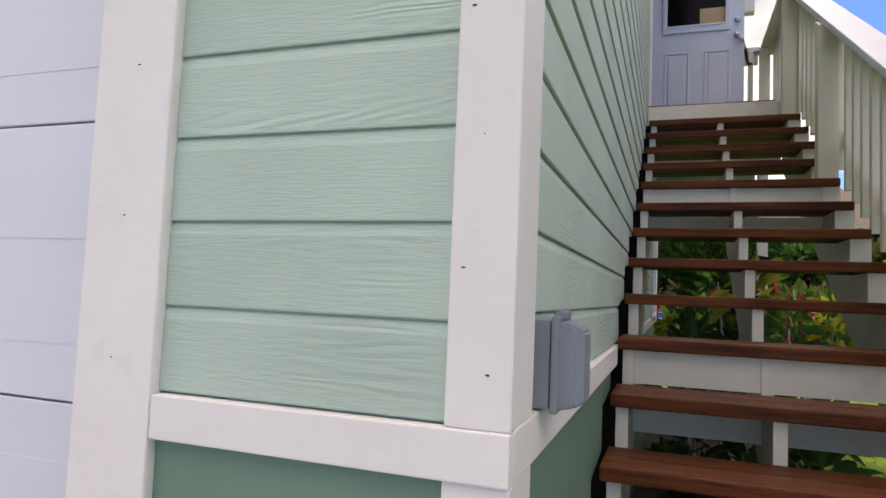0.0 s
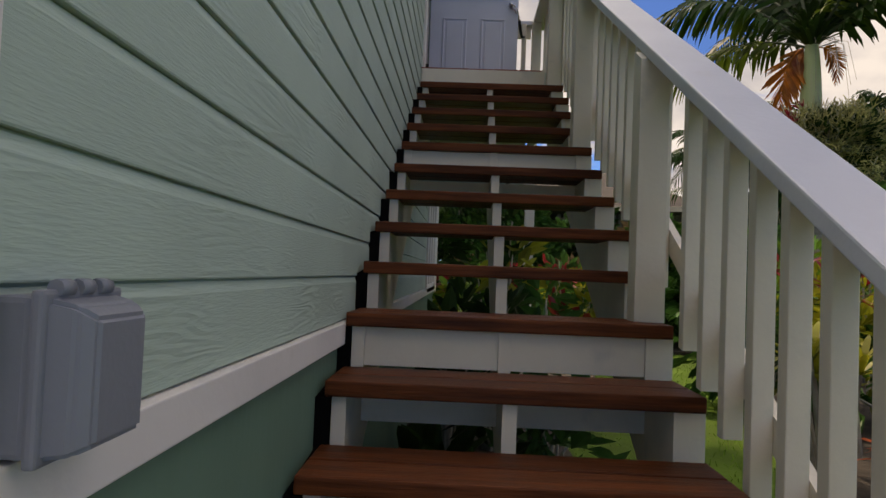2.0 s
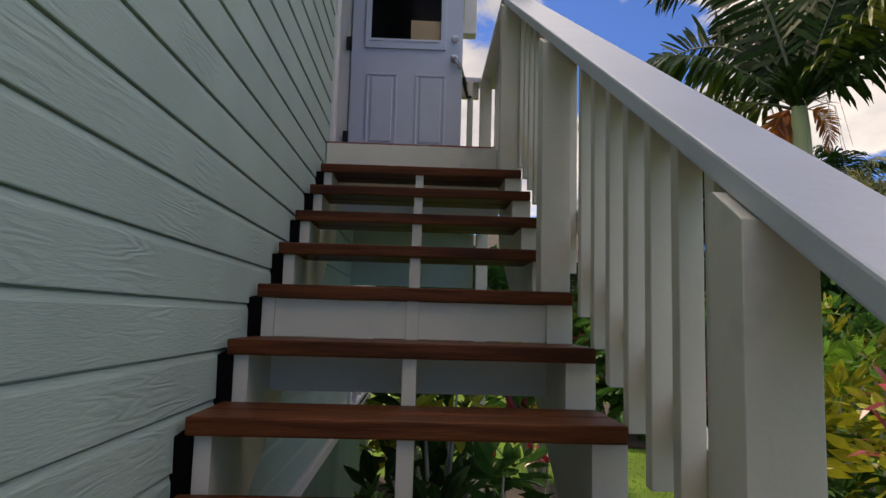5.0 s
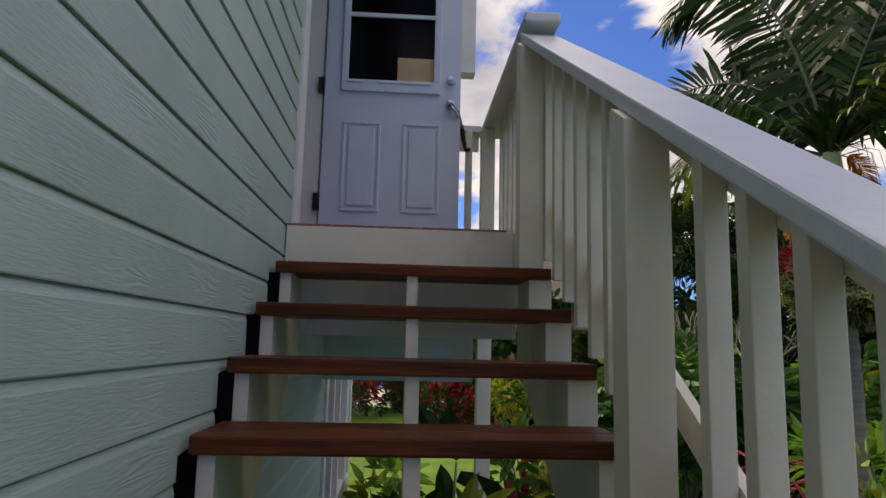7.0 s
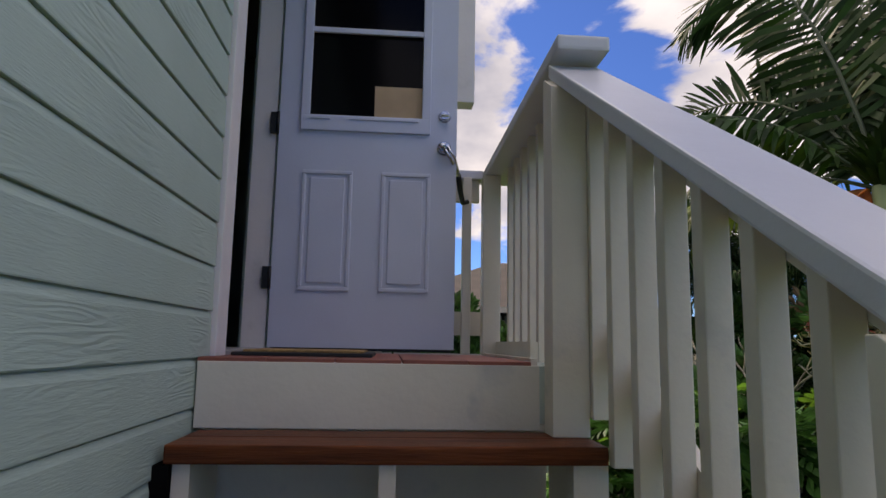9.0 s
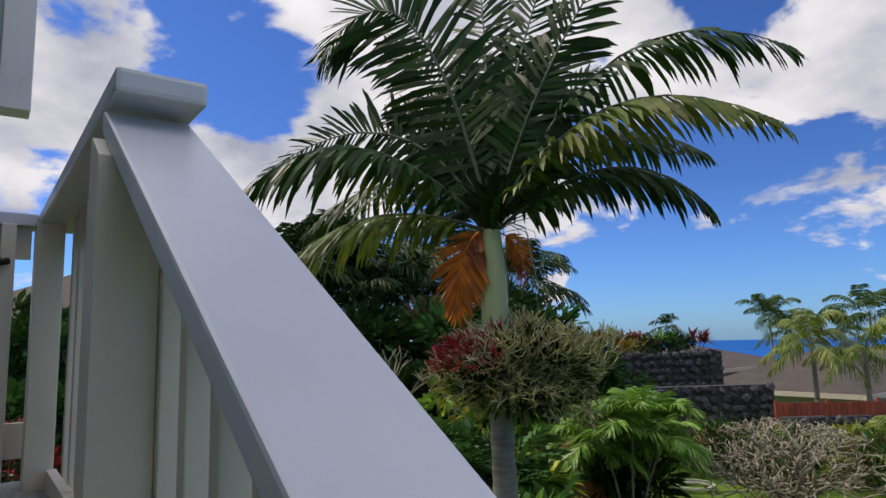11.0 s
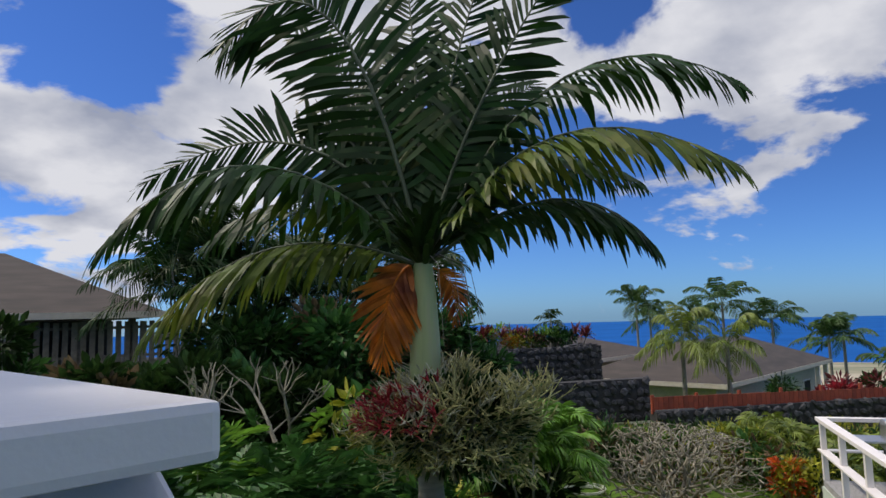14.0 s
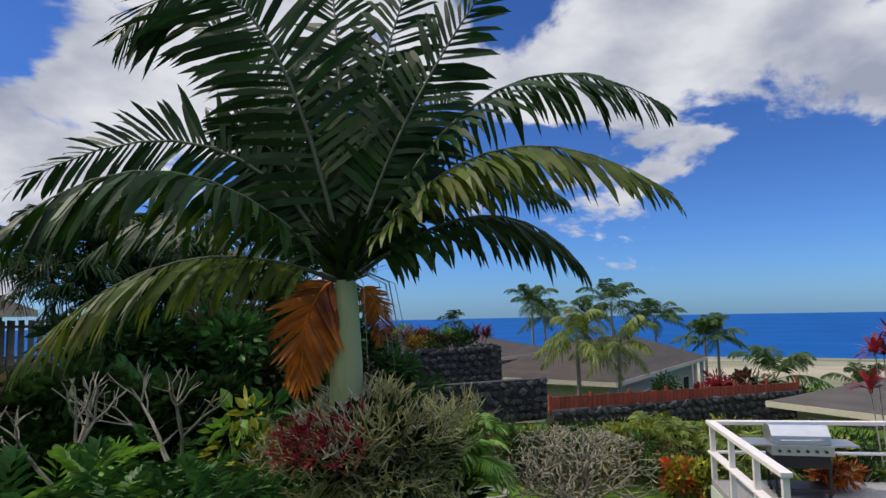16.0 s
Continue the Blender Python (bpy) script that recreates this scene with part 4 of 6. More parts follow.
def main_palm():
    t = thing("palm_tree", "tall palm with smooth green crownshaft and long dark feather fronds", "palm tree", at=(4.49, 8.69, 0))
    bm = bmesh.new()
    rows = []
    for k in range(46):
        z = k * 3.55 / 45
        r = 0.118 - 0.02 * z / 3.5 + (0.007 if k % 3 == 0 else 0.0)
        rows.append((z, r))
    rings = [[bm.verts.new((r * math.cos(a) + 0.03 * math.sin(z), r * math.sin(a), z)) for a in (2 * math.pi * j / 14 for j in range(14))] for z, r in rows]
    for a, b in zip(rings, rings[1:]):
        for j in range(14):
            bm.faces.new((a[j], a[(j + 1) % 14], b[(j + 1) % 14], b[j])).smooth = True
    part("trunk", bm, M_TRUNK, t, "grey ringed trunk")
    bm = bmesh.new()
    prof = [(3.28, 0.119), (3.40, 0.126), (3.62, 0.126), (3.8, 0.116), (4.0, 0.105), (4.15, 0.092), (4.28, 0.078)]
    rings = [[bm.verts.new((r * math.cos(a) - 0.012, r * math.sin(a), z)) for a in (2 * math.pi * j / 18 for j in range(18))] for z, r in prof]
    for a, b in zip(rings, rings[1:]):
        for j in range(18):
            bm.faces.new((a[j], a[(j + 1) % 18], b[(j + 1) % 18], b[j])).smooth = True
    part("crownshaft", bm, M_SHAFT, t, "smooth pale green crownshaft")
    base, size = Vector((0, 0, 4.24)), 1.12
    flat, hung = 0, 1
    for (tr, ta, tz), (cr, ca, cz), n, ll, kind, yel in (
            # upright fan, seen from beneath
            ((-1.62, 0.00, 1.72), (-0.56, -0.10, 2.95), 56, 0.72, flat, 0), ((1.22, 0.05, 2.30), (0.30, 0.00, 1.15), 42, 0.46, flat, 0),
            ((-0.25, 0.75, 2.75), (-0.05, 0.25, 1.55), 42, 0.52, flat, 0), ((0.55, 0.55, 2.60), (0.12, 0.25, 1.50), 42, 0.50, flat, 0),
            ((-1.25, 0.65, 2.10), (-0.45, 0.30, 1.60), 42, 0.56, flat, 0), ((-0.75, 0.95, 1.70), (-0.30, 0.40, 1.15), 38, 0.50, flat, 0),
            ((0.85, 0.95, 1.55), (0.35, 0.40, 1.10), 36, 0.48, flat, 0),
            ((-0.95, 0.20, 1.15), (-0.35, 0.10, 0.95), 38, 0.50, flat, 0), ((0.45, 0.40, 1.35), (0.15, 0.20, 0.85), 34, 0.46, flat, 0), ((0.02, 0.55, 1.60), (0.0, 0.25, 0.9), 36, 0.48, flat, 0),
            ((-0.50, 1.05, 2.05), (-0.20, 0.45, 1.30), 40, 0.54, flat, 0), ((0.30, 1.10, 2.00), (0.10, 0.45, 1.25), 40, 0.52, flat, 0), ((-0.05, 0.90, 1.25), (0.0, 0.40, 0.80), 36, 0.52, flat, 0),
            # arching to the right
            ((2.38, 0.25, 1.18), (1.00, 0.15, 2.12), 46, 0.46, hung, 0), ((2.16, -0.40, 0.40), (0.90, -0.25, 1.40), 48, 0.42, hung, 1),
            ((1.70, 0.25, -0.02), (1.07, 0.15, 0.86), 44, 0.40, hung, 0), ((1.75, 1.05, 0.62), (0.75, 0.50, 1.30), 40, 0.42, hung, 0),
            # arching to the left
            ((-2.50, 0.25, 0.68), (-0.80, 0.15, 1.62), 50, 0.48, flat, 0), ((-1.78, -1.20, -0.05), (-0.95, -0.88, 1.22), 46, 0.42, hung, 0),
            ((-1.95, -0.50, -0.60), (-1.12, -0.38, 0.50), 44, 0.42, hung, 1), ((-2.20, 0.75, 0.20), (-0.95, 0.40, 1.05), 42, 0.44, hung, 0)):
        bm, lv = bmesh.new(), Leaves()
        tip = base + (RIGHT * tr + AWAY * ta + Vector((0, 0, tz + 0.13))) * size
        ctrl = base + (RIGHT * cr + AWAY * ca + Vector((0, 0, cz + 0.06))) * size
        ll *= size
        if kind == flat:
            # leaflets spread to both sides of the rib, in the plane that the rib arches in
            out = (tip - base).normalized()
            frond(bm, lv, base, ctrl, tip, n, ll, 0.070, 0.16, 0.022, 0.10, 0.04, out.cross(AWAY).normalized())
        else:
            frond(bm, lv, base, ctrl, tip, n + 2, ll, 0.058, 0.42, 0.020, 0.12, 0.52)
        f = part("frond", bm, M_DARKRIB, t)
        lv.put("foliage", M_PALMY if yel else M_PALM, f, "dark green leaflets")
    bm, lv = bmesh.new(), Leaves()
    b0 = base + RIGHT * -0.06 + Vector((0, 0, 0.05))
    frond(bm, lv, b0, b0 + RIGHT * -0.26 - AWAY * 0.12 + Vector((0, 0, -0.06)), b0 + RIGHT * -0.27 - AWAY * 0.15 + Vector((0, 0, -0.82)), 46, 0.36, 0.060, 0.10, 0.014, 0.10, 0.12, RIGHT)
    f = part("frond", bm, M_DEAD, t, "withered orange frond hanging down")
    lv.put("foliage", M_DEAD, f, "orange withered leaflets")
    bm, lv = bmesh.new(), Leaves()
    b0 = base + RIGHT * 0.07
    frond(bm, lv, b0, b0 + RIGHT * 0.20 + AWAY * 0.12 + Vector((0, 0, -0.05)), b0 + RIGHT * 0.16 + AWAY * 0.12 + Vector((0, 0, -0.46)), 22, 0.16, 0.03, 0.15, 0.008, 0.12, 0.1, RIGHT)
    f = part("frond", bm, M_DEAD, t, "withered orange frond hanging down")
    lv.put("foliage", M_DEAD, f, "orange withered leaflets")
    bm, lv = bmesh.new(), Leaves()
    for k in range(150):
        a = random.uniform(0, 6.28)
        d = Vector((math.cos(a), math.sin(a), random.uniform(0.3, 2.0)))
        lv.blade(base + Vector((math.cos(a) * 0.05, math.sin(a) * 0.05, random.uniform(0.0, 0.35))), d, Vector((-math.sin(a), math.cos(a), 0)), random.uniform(0.25, 0.5), 0.05, 0.2)
    lv.put("leaf_base", M_DEEP, t, "dark leaf bases at the crown")
    for k in range(7):
        o = RIGHT * random.uniform(0.1, 0.5) + AWAY * random.uniform(-0.3, 0.2)
        z0 = 4.35
        tube(bm, [o * 0.3 + Vector((0, 0, z0)), o * 0.8 + Vector((0, 0, z0 - 0.1)), o + Vector((0, 0, z0 - random.uniform(0.4, 0.9)))], 0.004, 0.002, 4, False)
    part("hanging_fibre", bm, M_TRUNK, t, "thin dark hanging fibres")


def twig_ball(at, rad, n, name, label, category, red=0):
    """A dense dome of short forking twigs."""
    t = thing(name, label, category, at=at)
    rx, rz = rad
    thick = max(1.0, rx / 0.85)
    groups = [(M_TWIG, "twig_mass", bmesh.new()), (M_GREYTWIG, "pale_twig_mass", bmesh.new())]
    for k in range(n):
        u = Vector((random.gauss(0, 1), random.gauss(0, 1), random.gauss(0.25, 1))).normalized()
        if u.z < -0.85:
            continue
        s = random.uniform(0.62, 0.98) * (0.86 + 0.62 * noise.noise(u * 1.9 + Vector(at)))
        p = Vector((u.x * rx * s, u.y * rx * s, u.z * rz * s))
        d = (u + Vector((random.gauss(0, 0.75), random.gauss(0, 0.75), random.gauss(0.25, 0.6)))).normalized()
        bm = groups[1 if u.dot(RIGHT) < -0.05 and u.z > 0.15 and random.random() < 0.75 or random.random() < 0.12 else 0][2]
        l = random.uniform(0.08, 0.17)
        m = p + d * l * 0.6 + Vector((0, 0, 0.02))
        m += Vector((random.gauss(0, 0.03), random.gauss(0, 0.03), random.gauss(0, 0.03)))
        tube(bm, [p, m, m + d * l * 0.4 + Vector((random.gauss(0, 0.06), random.gauss(0, 0.06), 0.06))], 0.0065 * thick, 0.004 * thick, 4, False)
        for j in range(2):
            e = (d + Vector((random.gauss(0, 0.7), random.gauss(0, 0.7), random.gauss(0.2, 0.5)))).normalized()
            tube(bm, [m, m + e * l * random.uniform(0.3, 0.6)], 0.005 * thick, 0.003 * thick, 4, False)
    for m, nm, bm in groups:
        part(nm, bm, m, t)
    bm = bmesh.new()
    for k in range(9):
        a = 2 * math.pi * k / 9
        tube(bm, [(0, 0, -rz * 0.9), (math.cos(a) * rx * 0.35, math.sin(a) * rx * 0.35, -rz * 0.2), (math.cos(a) * rx * 0.7, math.sin(a) * rx * 0.7, rz * 0.35)], 0.025, 0.010, 5, False)
    part("stem", bm, M_TRUNK, t)
    # inner leaves are coloured dark to paint the shade inside the dome
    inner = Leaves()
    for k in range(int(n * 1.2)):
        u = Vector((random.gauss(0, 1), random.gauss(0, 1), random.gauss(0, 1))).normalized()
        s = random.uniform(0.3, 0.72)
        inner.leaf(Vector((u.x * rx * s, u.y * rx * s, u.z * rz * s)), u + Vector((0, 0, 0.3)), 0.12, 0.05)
    inner.put("inner_foliage", M_DEEP, t, "inner leaves coloured dark for the shade inside the bush")
    outer = Leaves()
    for k in range(int(n * 1.7)):
        u = Vector((random.gauss(0, 1), random.gauss(0, 1), random.gauss(0, 1))).normalized()
        s = random.uniform(0.72, 1.0) * (0.86 + 0.62 * noise.noise(u * 1.9 + Vector(at)))
        if noise.noise(u * 5.0) < -0.12:
            continue
        outer.leaf(Vector((u.x * rx * s, u.y * rx * s, u.z * rz * s)), u + Vector((random.gauss(0, 0.8), random.gauss(0, 0.8), random.gauss(0.2, 0.6))), random.uniform(0.05, 0.09), 0.026)
    outer.put("small_foliage", M_TWIG, t, "small olive leaves")
    if red:
        lv = Leaves()
        for k in range(red):
            u = (-AWAY * random.uniform(0.4, 1) - RIGHT * random.uniform(0.0, 0.85) + Vector((0, 0, random.uniform(0.10, 0.66)))).normalized()
            p = Vector((u.x * rx * 0.98, u.y * rx * 0.98, u.z * rz * 1.0))
            for j in range(9):
                lv.blade(p, u + Vector((random.gauss(0, 0.7), random.gauss(0, 0.7), random.gauss(0.3, 0.5))), Vector((random.gauss(0, 1), random.gauss(0, 1), 0.2)), random.uniform(0.07, 0.14), 0.014, 0.15)
        lv.put("red_foliage", M_REDLEAF, t, "dark red spiky rosettes")
    return t


def branch(bm, p, d, length, r, depth, spread=0.6, tips=None):
    e = p + d * length
    m = (p + e) / 2 + Vector((random.gauss(0, 1), random.gauss(0, 1), 0)) * length * 0.06
    tube(bm, [p, m, e], r, r * 0.72, 6 if r > 0.02 else 4, False)
    if depth == 0:
        if tips is not None:
            tips.append((e, d))
        return
    for k in range(random.choice((2, 3, 3))):
        nd = (d + Vector((random.gauss(0, spread), random.gauss(0, spread), random.gauss(0.10, 0.25)))).normalized()
        branch(bm, e, nd, length * random.uniform(0.6, 0.82), r * 0.66, depth - 1, spread, tips)


def candelabra(at, reach, label):
    """A leafless shrub: many stems from the ground, forking in two again and again."""
    t = thing("bare_shrub", label, "shrub", at=at)

    def fork(bm, p, d, length, r, depth):
        d = (d + Vector((random.gauss(0, 0.12), random.gauss(0, 0.12), random.gauss(0, 0.10)))).normalized()
        e = p + d * length
        e.z = max(0.06, min(e.z, reach * 0.88 - 0.14 * (e.x * e.x + e.y * e.y) + random.uniform(-0.12, 0.05)))
        m = (p + e) / 2 + Vector((random.gauss(0, 1), random.gauss(0, 1), random.gauss(0, 1))) * length * 0.07
        tube(bm, [p, m, e], r, r * 0.86, 6 if r > 0.02 else 5, True)
        if depth == 0 or depth < 3 and random.random() < 0.10:
            return
        side = d.orthogonal()
        side.rotate(Matrix.Rotation(random.uniform(0, 6.28), 3, d))
        for sg in (-1, 1):
            nd = (d + side * sg * random.uniform(0.45, 0.85) + Vector((e.x, e.y, 0)) * 0.10 + Vector((0, 0, 0.14))).normalized()
            fork(bm, e, nd, length * random.uniform(0.76, 0.92), r * 0.80, depth - 1)

    for k in range(11):
        a, el = 2 * math.pi * k * 0.618, radians(12 + 66 * (k % 4) / 3)
        bm = bmesh.new()
        fork(bm, Vector((0.12 * math.cos(a), 0.12 * math.sin(a), -0.03)), Vector((math.cos(a) * math.cos(el), math.sin(a) * math.cos(el), math.sin(el))), 0.27 * reach, 0.040, 6)
        part("stem", bm, M_BAREWOOD, t)
    return t


def bare_tree(at, height, depth, r, label, lean=(0.1, 0, 1), name="bare_tree", spread=0.6):
    t = thing(name, label, "tree", at=at)
    bm = bmesh.new()
    branch(bm, Vector((0, 0, -0.03)), Vector(lean).normalized(), height * 0.42, r, depth, spread)
    part("branchwork", bm, M_BAREWOOD, t)
    return t


def shrub(at, size, n, leaf, material, label, name="shrub", category="shrub", accents=(), clumps=14, width=0.45, core=True, lobed=False, group=""):
    """A leafy shrub: stems, and leaves in uneven clumps over a ragged dome."""
    t = thing(name, label, category, group, at=at)
    sx, sy, sz = size
    bm = bmesh.new()
    cs = []
    for k in range(clumps):
        a, h = random.uniform(0, 2 * math.pi), random.uniform(0.25, 1.0)
        q = random.uniform(0.25, 1.0) * math.sqrt(max(0.05, 1 - (h * 0.85) ** 2))
        c = Vector((math.cos(a) * sx * q, math.sin(a) * sy * q, sz * h * random.uniform(0.8, 1.0)))
        cs.append(c)
        tube(bm, [(c.x * 0.15, c.y * 0.15, -0.02), (c.x * 0.55, c.y * 0.55, c.z * 0.55), c], 0.012 + 0.008 * sz, 0.006, 5, False)
        if lobed:
            # each stalk of a large-leaved plant is a part of its own
            part("stem", bm, M_BARK, t)
            bm = bmesh.new()
    if lobed:
        bm.free()
    else:
        part("stem", bm, M_BARK, t)
    sets = [(material, "foliage", Leaves())] + [(m, "coloured_foliage", Leaves()) for m in accents]
    for k in range(n):
        c = random.choice(cs)
        i = 0
        if accents and hash_pick(c) < 0.45:
            i = 1 + int(hash_pick(c) * 97) % len(accents)
        u = Vector((random.gauss(0, 1), random.gauss(0, 1), random.gauss(0.15, 0.9))).normalized()
        rr = random.uniform(0.15, 0.42) * (sx + sy) / 2 * 0.9
        p = c + Vector((u.x * rr, u.y * rr, u.z * rr * 0.8))
        p.z = max(0.03, p.z)
        d = u + Vector((c.x / sx * 0.5, c.y / sy * 0.5, random.uniform(-0.3, 0.5)))
        l = leaf * random.uniform(0.65, 1.25)
        if lobed:
            sets[i][2].lobed(p, d, l, l * 0.62)
        else:
            sets[i][2].leaf(p, d, l, l * width, 0.15, random.uniform(-0.6, 0.6))
    for m, nm, lv in sets:
        if lv.v:
            lv.put(nm, m, t)
    return t


def hash_pick(c):
    return (math.sin(c.x * 12.9898 + c.y * 78.233 + c.z * 37.719) * 43758.5453) % 1.0


def rosette(at, n, length, width, material, label, name="rosette_plant", category="plant", stem=0.0, droop=0.5, heads=1, rad=0.25, group=""):
    """Strap leaves in one or more spiky heads on stems."""
    t = thing(name, label, category, group, at=at)
    bm, lv = bmesh.new(), Leaves()
    for h in range(heads):
        a = random.uniform(0, 6.28)
        q = rad * math.sqrt(random.random()) if heads > 1 else 0
        top = Vector((math.cos(a) * q, math.sin(a) * q, stem * random.uniform(0.7, 1.1)))
        tube(bm, [(top.x * 0.5, top.y * 0.5, -0.02), top], 0.018, 0.012, 6, False)
        for k in range(n):
            b = random.uniform(0, 6.28)
            el = random.uniform(0.05, 1.25)
            d = Vector((math.cos(b) * math.cos(el), math.sin(b) * math.cos(el), math.sin(el)))
            lv.blade(top, d, d.cross(Vector((0.01, 0, 1))), length * random.uniform(0.7, 1.1), width, droop * (1.2 - el / 1.4))
    part("stem", bm, M_BARK, t)
    lv.put("foliage", material, t)
    return t


def feather_palm(at, height, n, length, ll, material, label, width=0.05, name="palm_tree", stems=1, spread=0.0, droop=0.5, r=0.11, leaflets=26, group=""):
    t = thing(name, label, "palm tree", group, at=at)
    for s in range(stems):
        a = 2 * math.pi * s / max(1, stems) + 0.4
        h = height * (random.uniform(0.72, 1.05) if stems > 1 else 1)
        top = Vector((math.cos(a) * spread * (0.5 if stems > 1 else 0.15), math.sin(a) * spread * (0.5 if stems > 1 else 0.15), h))
        bm = bmesh.new()
        tube(bm, [(top.x * 0.3, top.y * 0.3, -0.05), (top.x * 0.6, top.y * 0.6, h * 0.5), top], r, r * 0.65, 9, False)
        part("trunk", bm, M_TRUNK, t)
        bm, lv = bmesh.new(), Leaves()
        for k in range(n):
            b = 2 * math.pi * (k + random.random() * 0.7) / n
            el = -0.55 + 2.0 * random.random() ** 0.8
            L2 = length * random.uniform(0.8, 1.1)
            out = Vector((math.cos(b), math.sin(b), 0))
            ctrl = top + out * L2 * 0.55 * math.cos(el) + Vector((0, 0, L2 * (0.55 * math.sin(el) + 0.22)))
            tip = top + out * L2 * (0.88 * math.cos(el) + 0.10) + Vector((0, 0, L2 * (math.sin(el) * 0.85 - 0.22)))
            frond(bm, lv, top, ctrl, tip, leaflets, ll, width, droop, 0.02 if r > 0.05 else 0.010, 0.15, 0.3)
        part("frond_ribs", bm, M_RACHIS, t)
        lv.put("foliage", material, t)
    return t


main_palm()
twig_ball((4.62, 8.52, 2.98), (0.83, 0.50), 1700, "twiggy_shrub", "round olive twiggy bush with dark red rosettes round the palm trunk", "shrub", red=75)


# ---- garden by the stairs ----
def soil_bed(pts, label):
    bm = bmesh.new()
    prism(bm, pts, -0.02, 0.05, "z")
    setting("planting_bed", bm, M_SOIL, label, "soil")


soil_bed([(1.75, 1.4), (3.6, 1.2), (5.2, 5.0), (6.2, 9.5), (4.2, 11.0), (3.3, 7.2), (2.2, 4.2)], "dark soil bed beside the stairs")
soil_bed([(-0.15, 6.3), (1.6, 6.4), (1.9, 9.2), (-0.15, 9.4)], "dark soil bed behind the stairs")
soil_bed([(3.2, 11.6), (8.2, 10.6), (9.2, 15.2), (4.2, 16.6)], "dark soil bed in the garden")

rosette((2.35, 2.6, 0.05), 16, 0.34, 0.055, M_REDLEAF, "dark red ti plant with broad upright leaves", "ti_plant", stem=0.75, heads=5, rad=0.3, droop=0.4)
rosette((2.75, 3.7, 0.05), 16, 0.36, 0.06, M_ORANGE, "orange-red bromeliads in the soil bed", "bromeliad", stem=0.45, heads=6, rad=0.35, droop=0.35)
rosette((3.15, 5.1, 0.05), 16, 0.40, 0.06, M_REDLEAF, "tall dark red ti plant beside the stairs", "ti_plant", stem=1.35, heads=5, rad=0.35, droop=0.45)
rosette((2.6, 4.7, 0.05), 14, 0.34, 0.05, M_YELLOW, "yellow-green dracaena in the soil bed", "dracaena", stem=0.7, heads=5, rad=0.3, droop=0.45)
shrub((2.6, 1.9, 0.05), (0.55, 0.55, 0.9), 500, 0.16, M_GLOSSY, "glossy green shrub with orange young leaves", accents=(M_ORANGE,))
shrub((3.2, 3.0, 0.05), (0.7, 0.7, 1.3), 800, 0.18, M_DEEP, "dark green leafy shrub beside the stairs", accents=())
shrub((3.4, 4.2, 0.05), (0.8, 0.8, 1.6), 900, 0.20, M_DEEP, "tall dark green leafy shrub", accents=(M_GLOSSY,))
shrub((4.0, 6.0, 0.05), (0.8, 0.8, 1.5), 800, 0.20, M_GLOSSY, "tall green leafy shrub with yellow leaves", accents=(M_YELLOW,))
shrub((3.0, 6.6, 0.05), (0.5, 0.6, 1.1), 60, 0.42, M_GLOSSY, "large-leaved philodendron beside the stairs", "philodendron", "plant", lobed=True)
shrub((3.9, 7.4, 0.05), (0.7, 0.5, 1.6), 500, 0.18, M_FRESH, "fresh green shrub under the palm", accents=(M_YELLOW,))
rosette((3.4, 7.8, 0.05), 15, 0.38, 0.06, M_REDLEAF, "dark red ti plant under the palm", "ti_plant", stem=1.2, heads=5, rad=0.3, droop=0.4)
shrub((5.2, 9.3, 0.05), (0.7, 0.7, 1.5), 420, 0.30, M_FRESH, "fresh green broad-leaved plants", "broadleaf_plant", "plant", width=0.28)
rosette((4.9, 8.0, 0.05), 16, 0.42, 0.075, M_YELLOW, "yellow-green dracaena under the palm", "dracaena", stem=1.55, heads=4, rad=0.35, droop=0.6)
rosette((5.5, 7.9, 0.05), 16, 0.44, 0.07, M_FRESH, "green dracaena under the palm", "dracaena", stem=1.1, heads=4, rad=0.4, droop=0.6)
shrub((0.50, 6.15, 0.0), (0.46, 0.34, 1.85), 130, 0.25, M_DEEP, "dark large-leaved plant growing behind the stairs", "broadleaf_plant", "plant", accents=(M_DEEP, M_YELLOW))
hibiscus = shrub((0.75, 7.6, 0.05), (0.65, 0.5, 1.25), 230, 0.20, M_GLOSSY, "green plant with orange flowers behind the stairs", "flowering_plant", "plant", accents=(M_DEEP,))
for x, y, z in ((-0.25, -0.35, 0.95), (0.20, -0.42, 0.72), (0.05, -0.38, 1.20), (-0.05, -0.45, 0.50)):
    lv = Leaves()
    for k in range(9):
        a = 2 * math.pi * k / 9
        lv.leaf(Vector((x, y, z)), Vector((math.cos(a), -0.6, math.sin(a))), 0.05, 0.034, 0.1)
    lv.put("flower", M_ORANGE, hibiscus, "orange flower")
shrub((0.2, 8.9, 0.05), (0.35, 0.4, 1.2), 200, 0.22, M_FRESH, "light green shrub by the house wall", accents=(M_YELLOW,))
rosette((0.1, 6.75, 0.05), 18, 0.40, 0.035, M_FRESH, "green strap-leaved lily by the house wall", "lily", stem=0.3, heads=3, rad=0.15, droop=0.5)
rosette((1.55, 7.9, 0.05), 14, 0.30, 0.05, M_REDLEAF, "dark red bromeliad behind the stairs", "bromeliad", stem=0.7, heads=1, rad=0.2, droop=0.35)
shrub((1.75, 9.6, 0.0), (0.6, 0.6, 1.4), 420, 0.2, M_GLOSSY, "green leafy shrub at the lawn edge", accents=(M_REDLEAF, M_YELLOW))

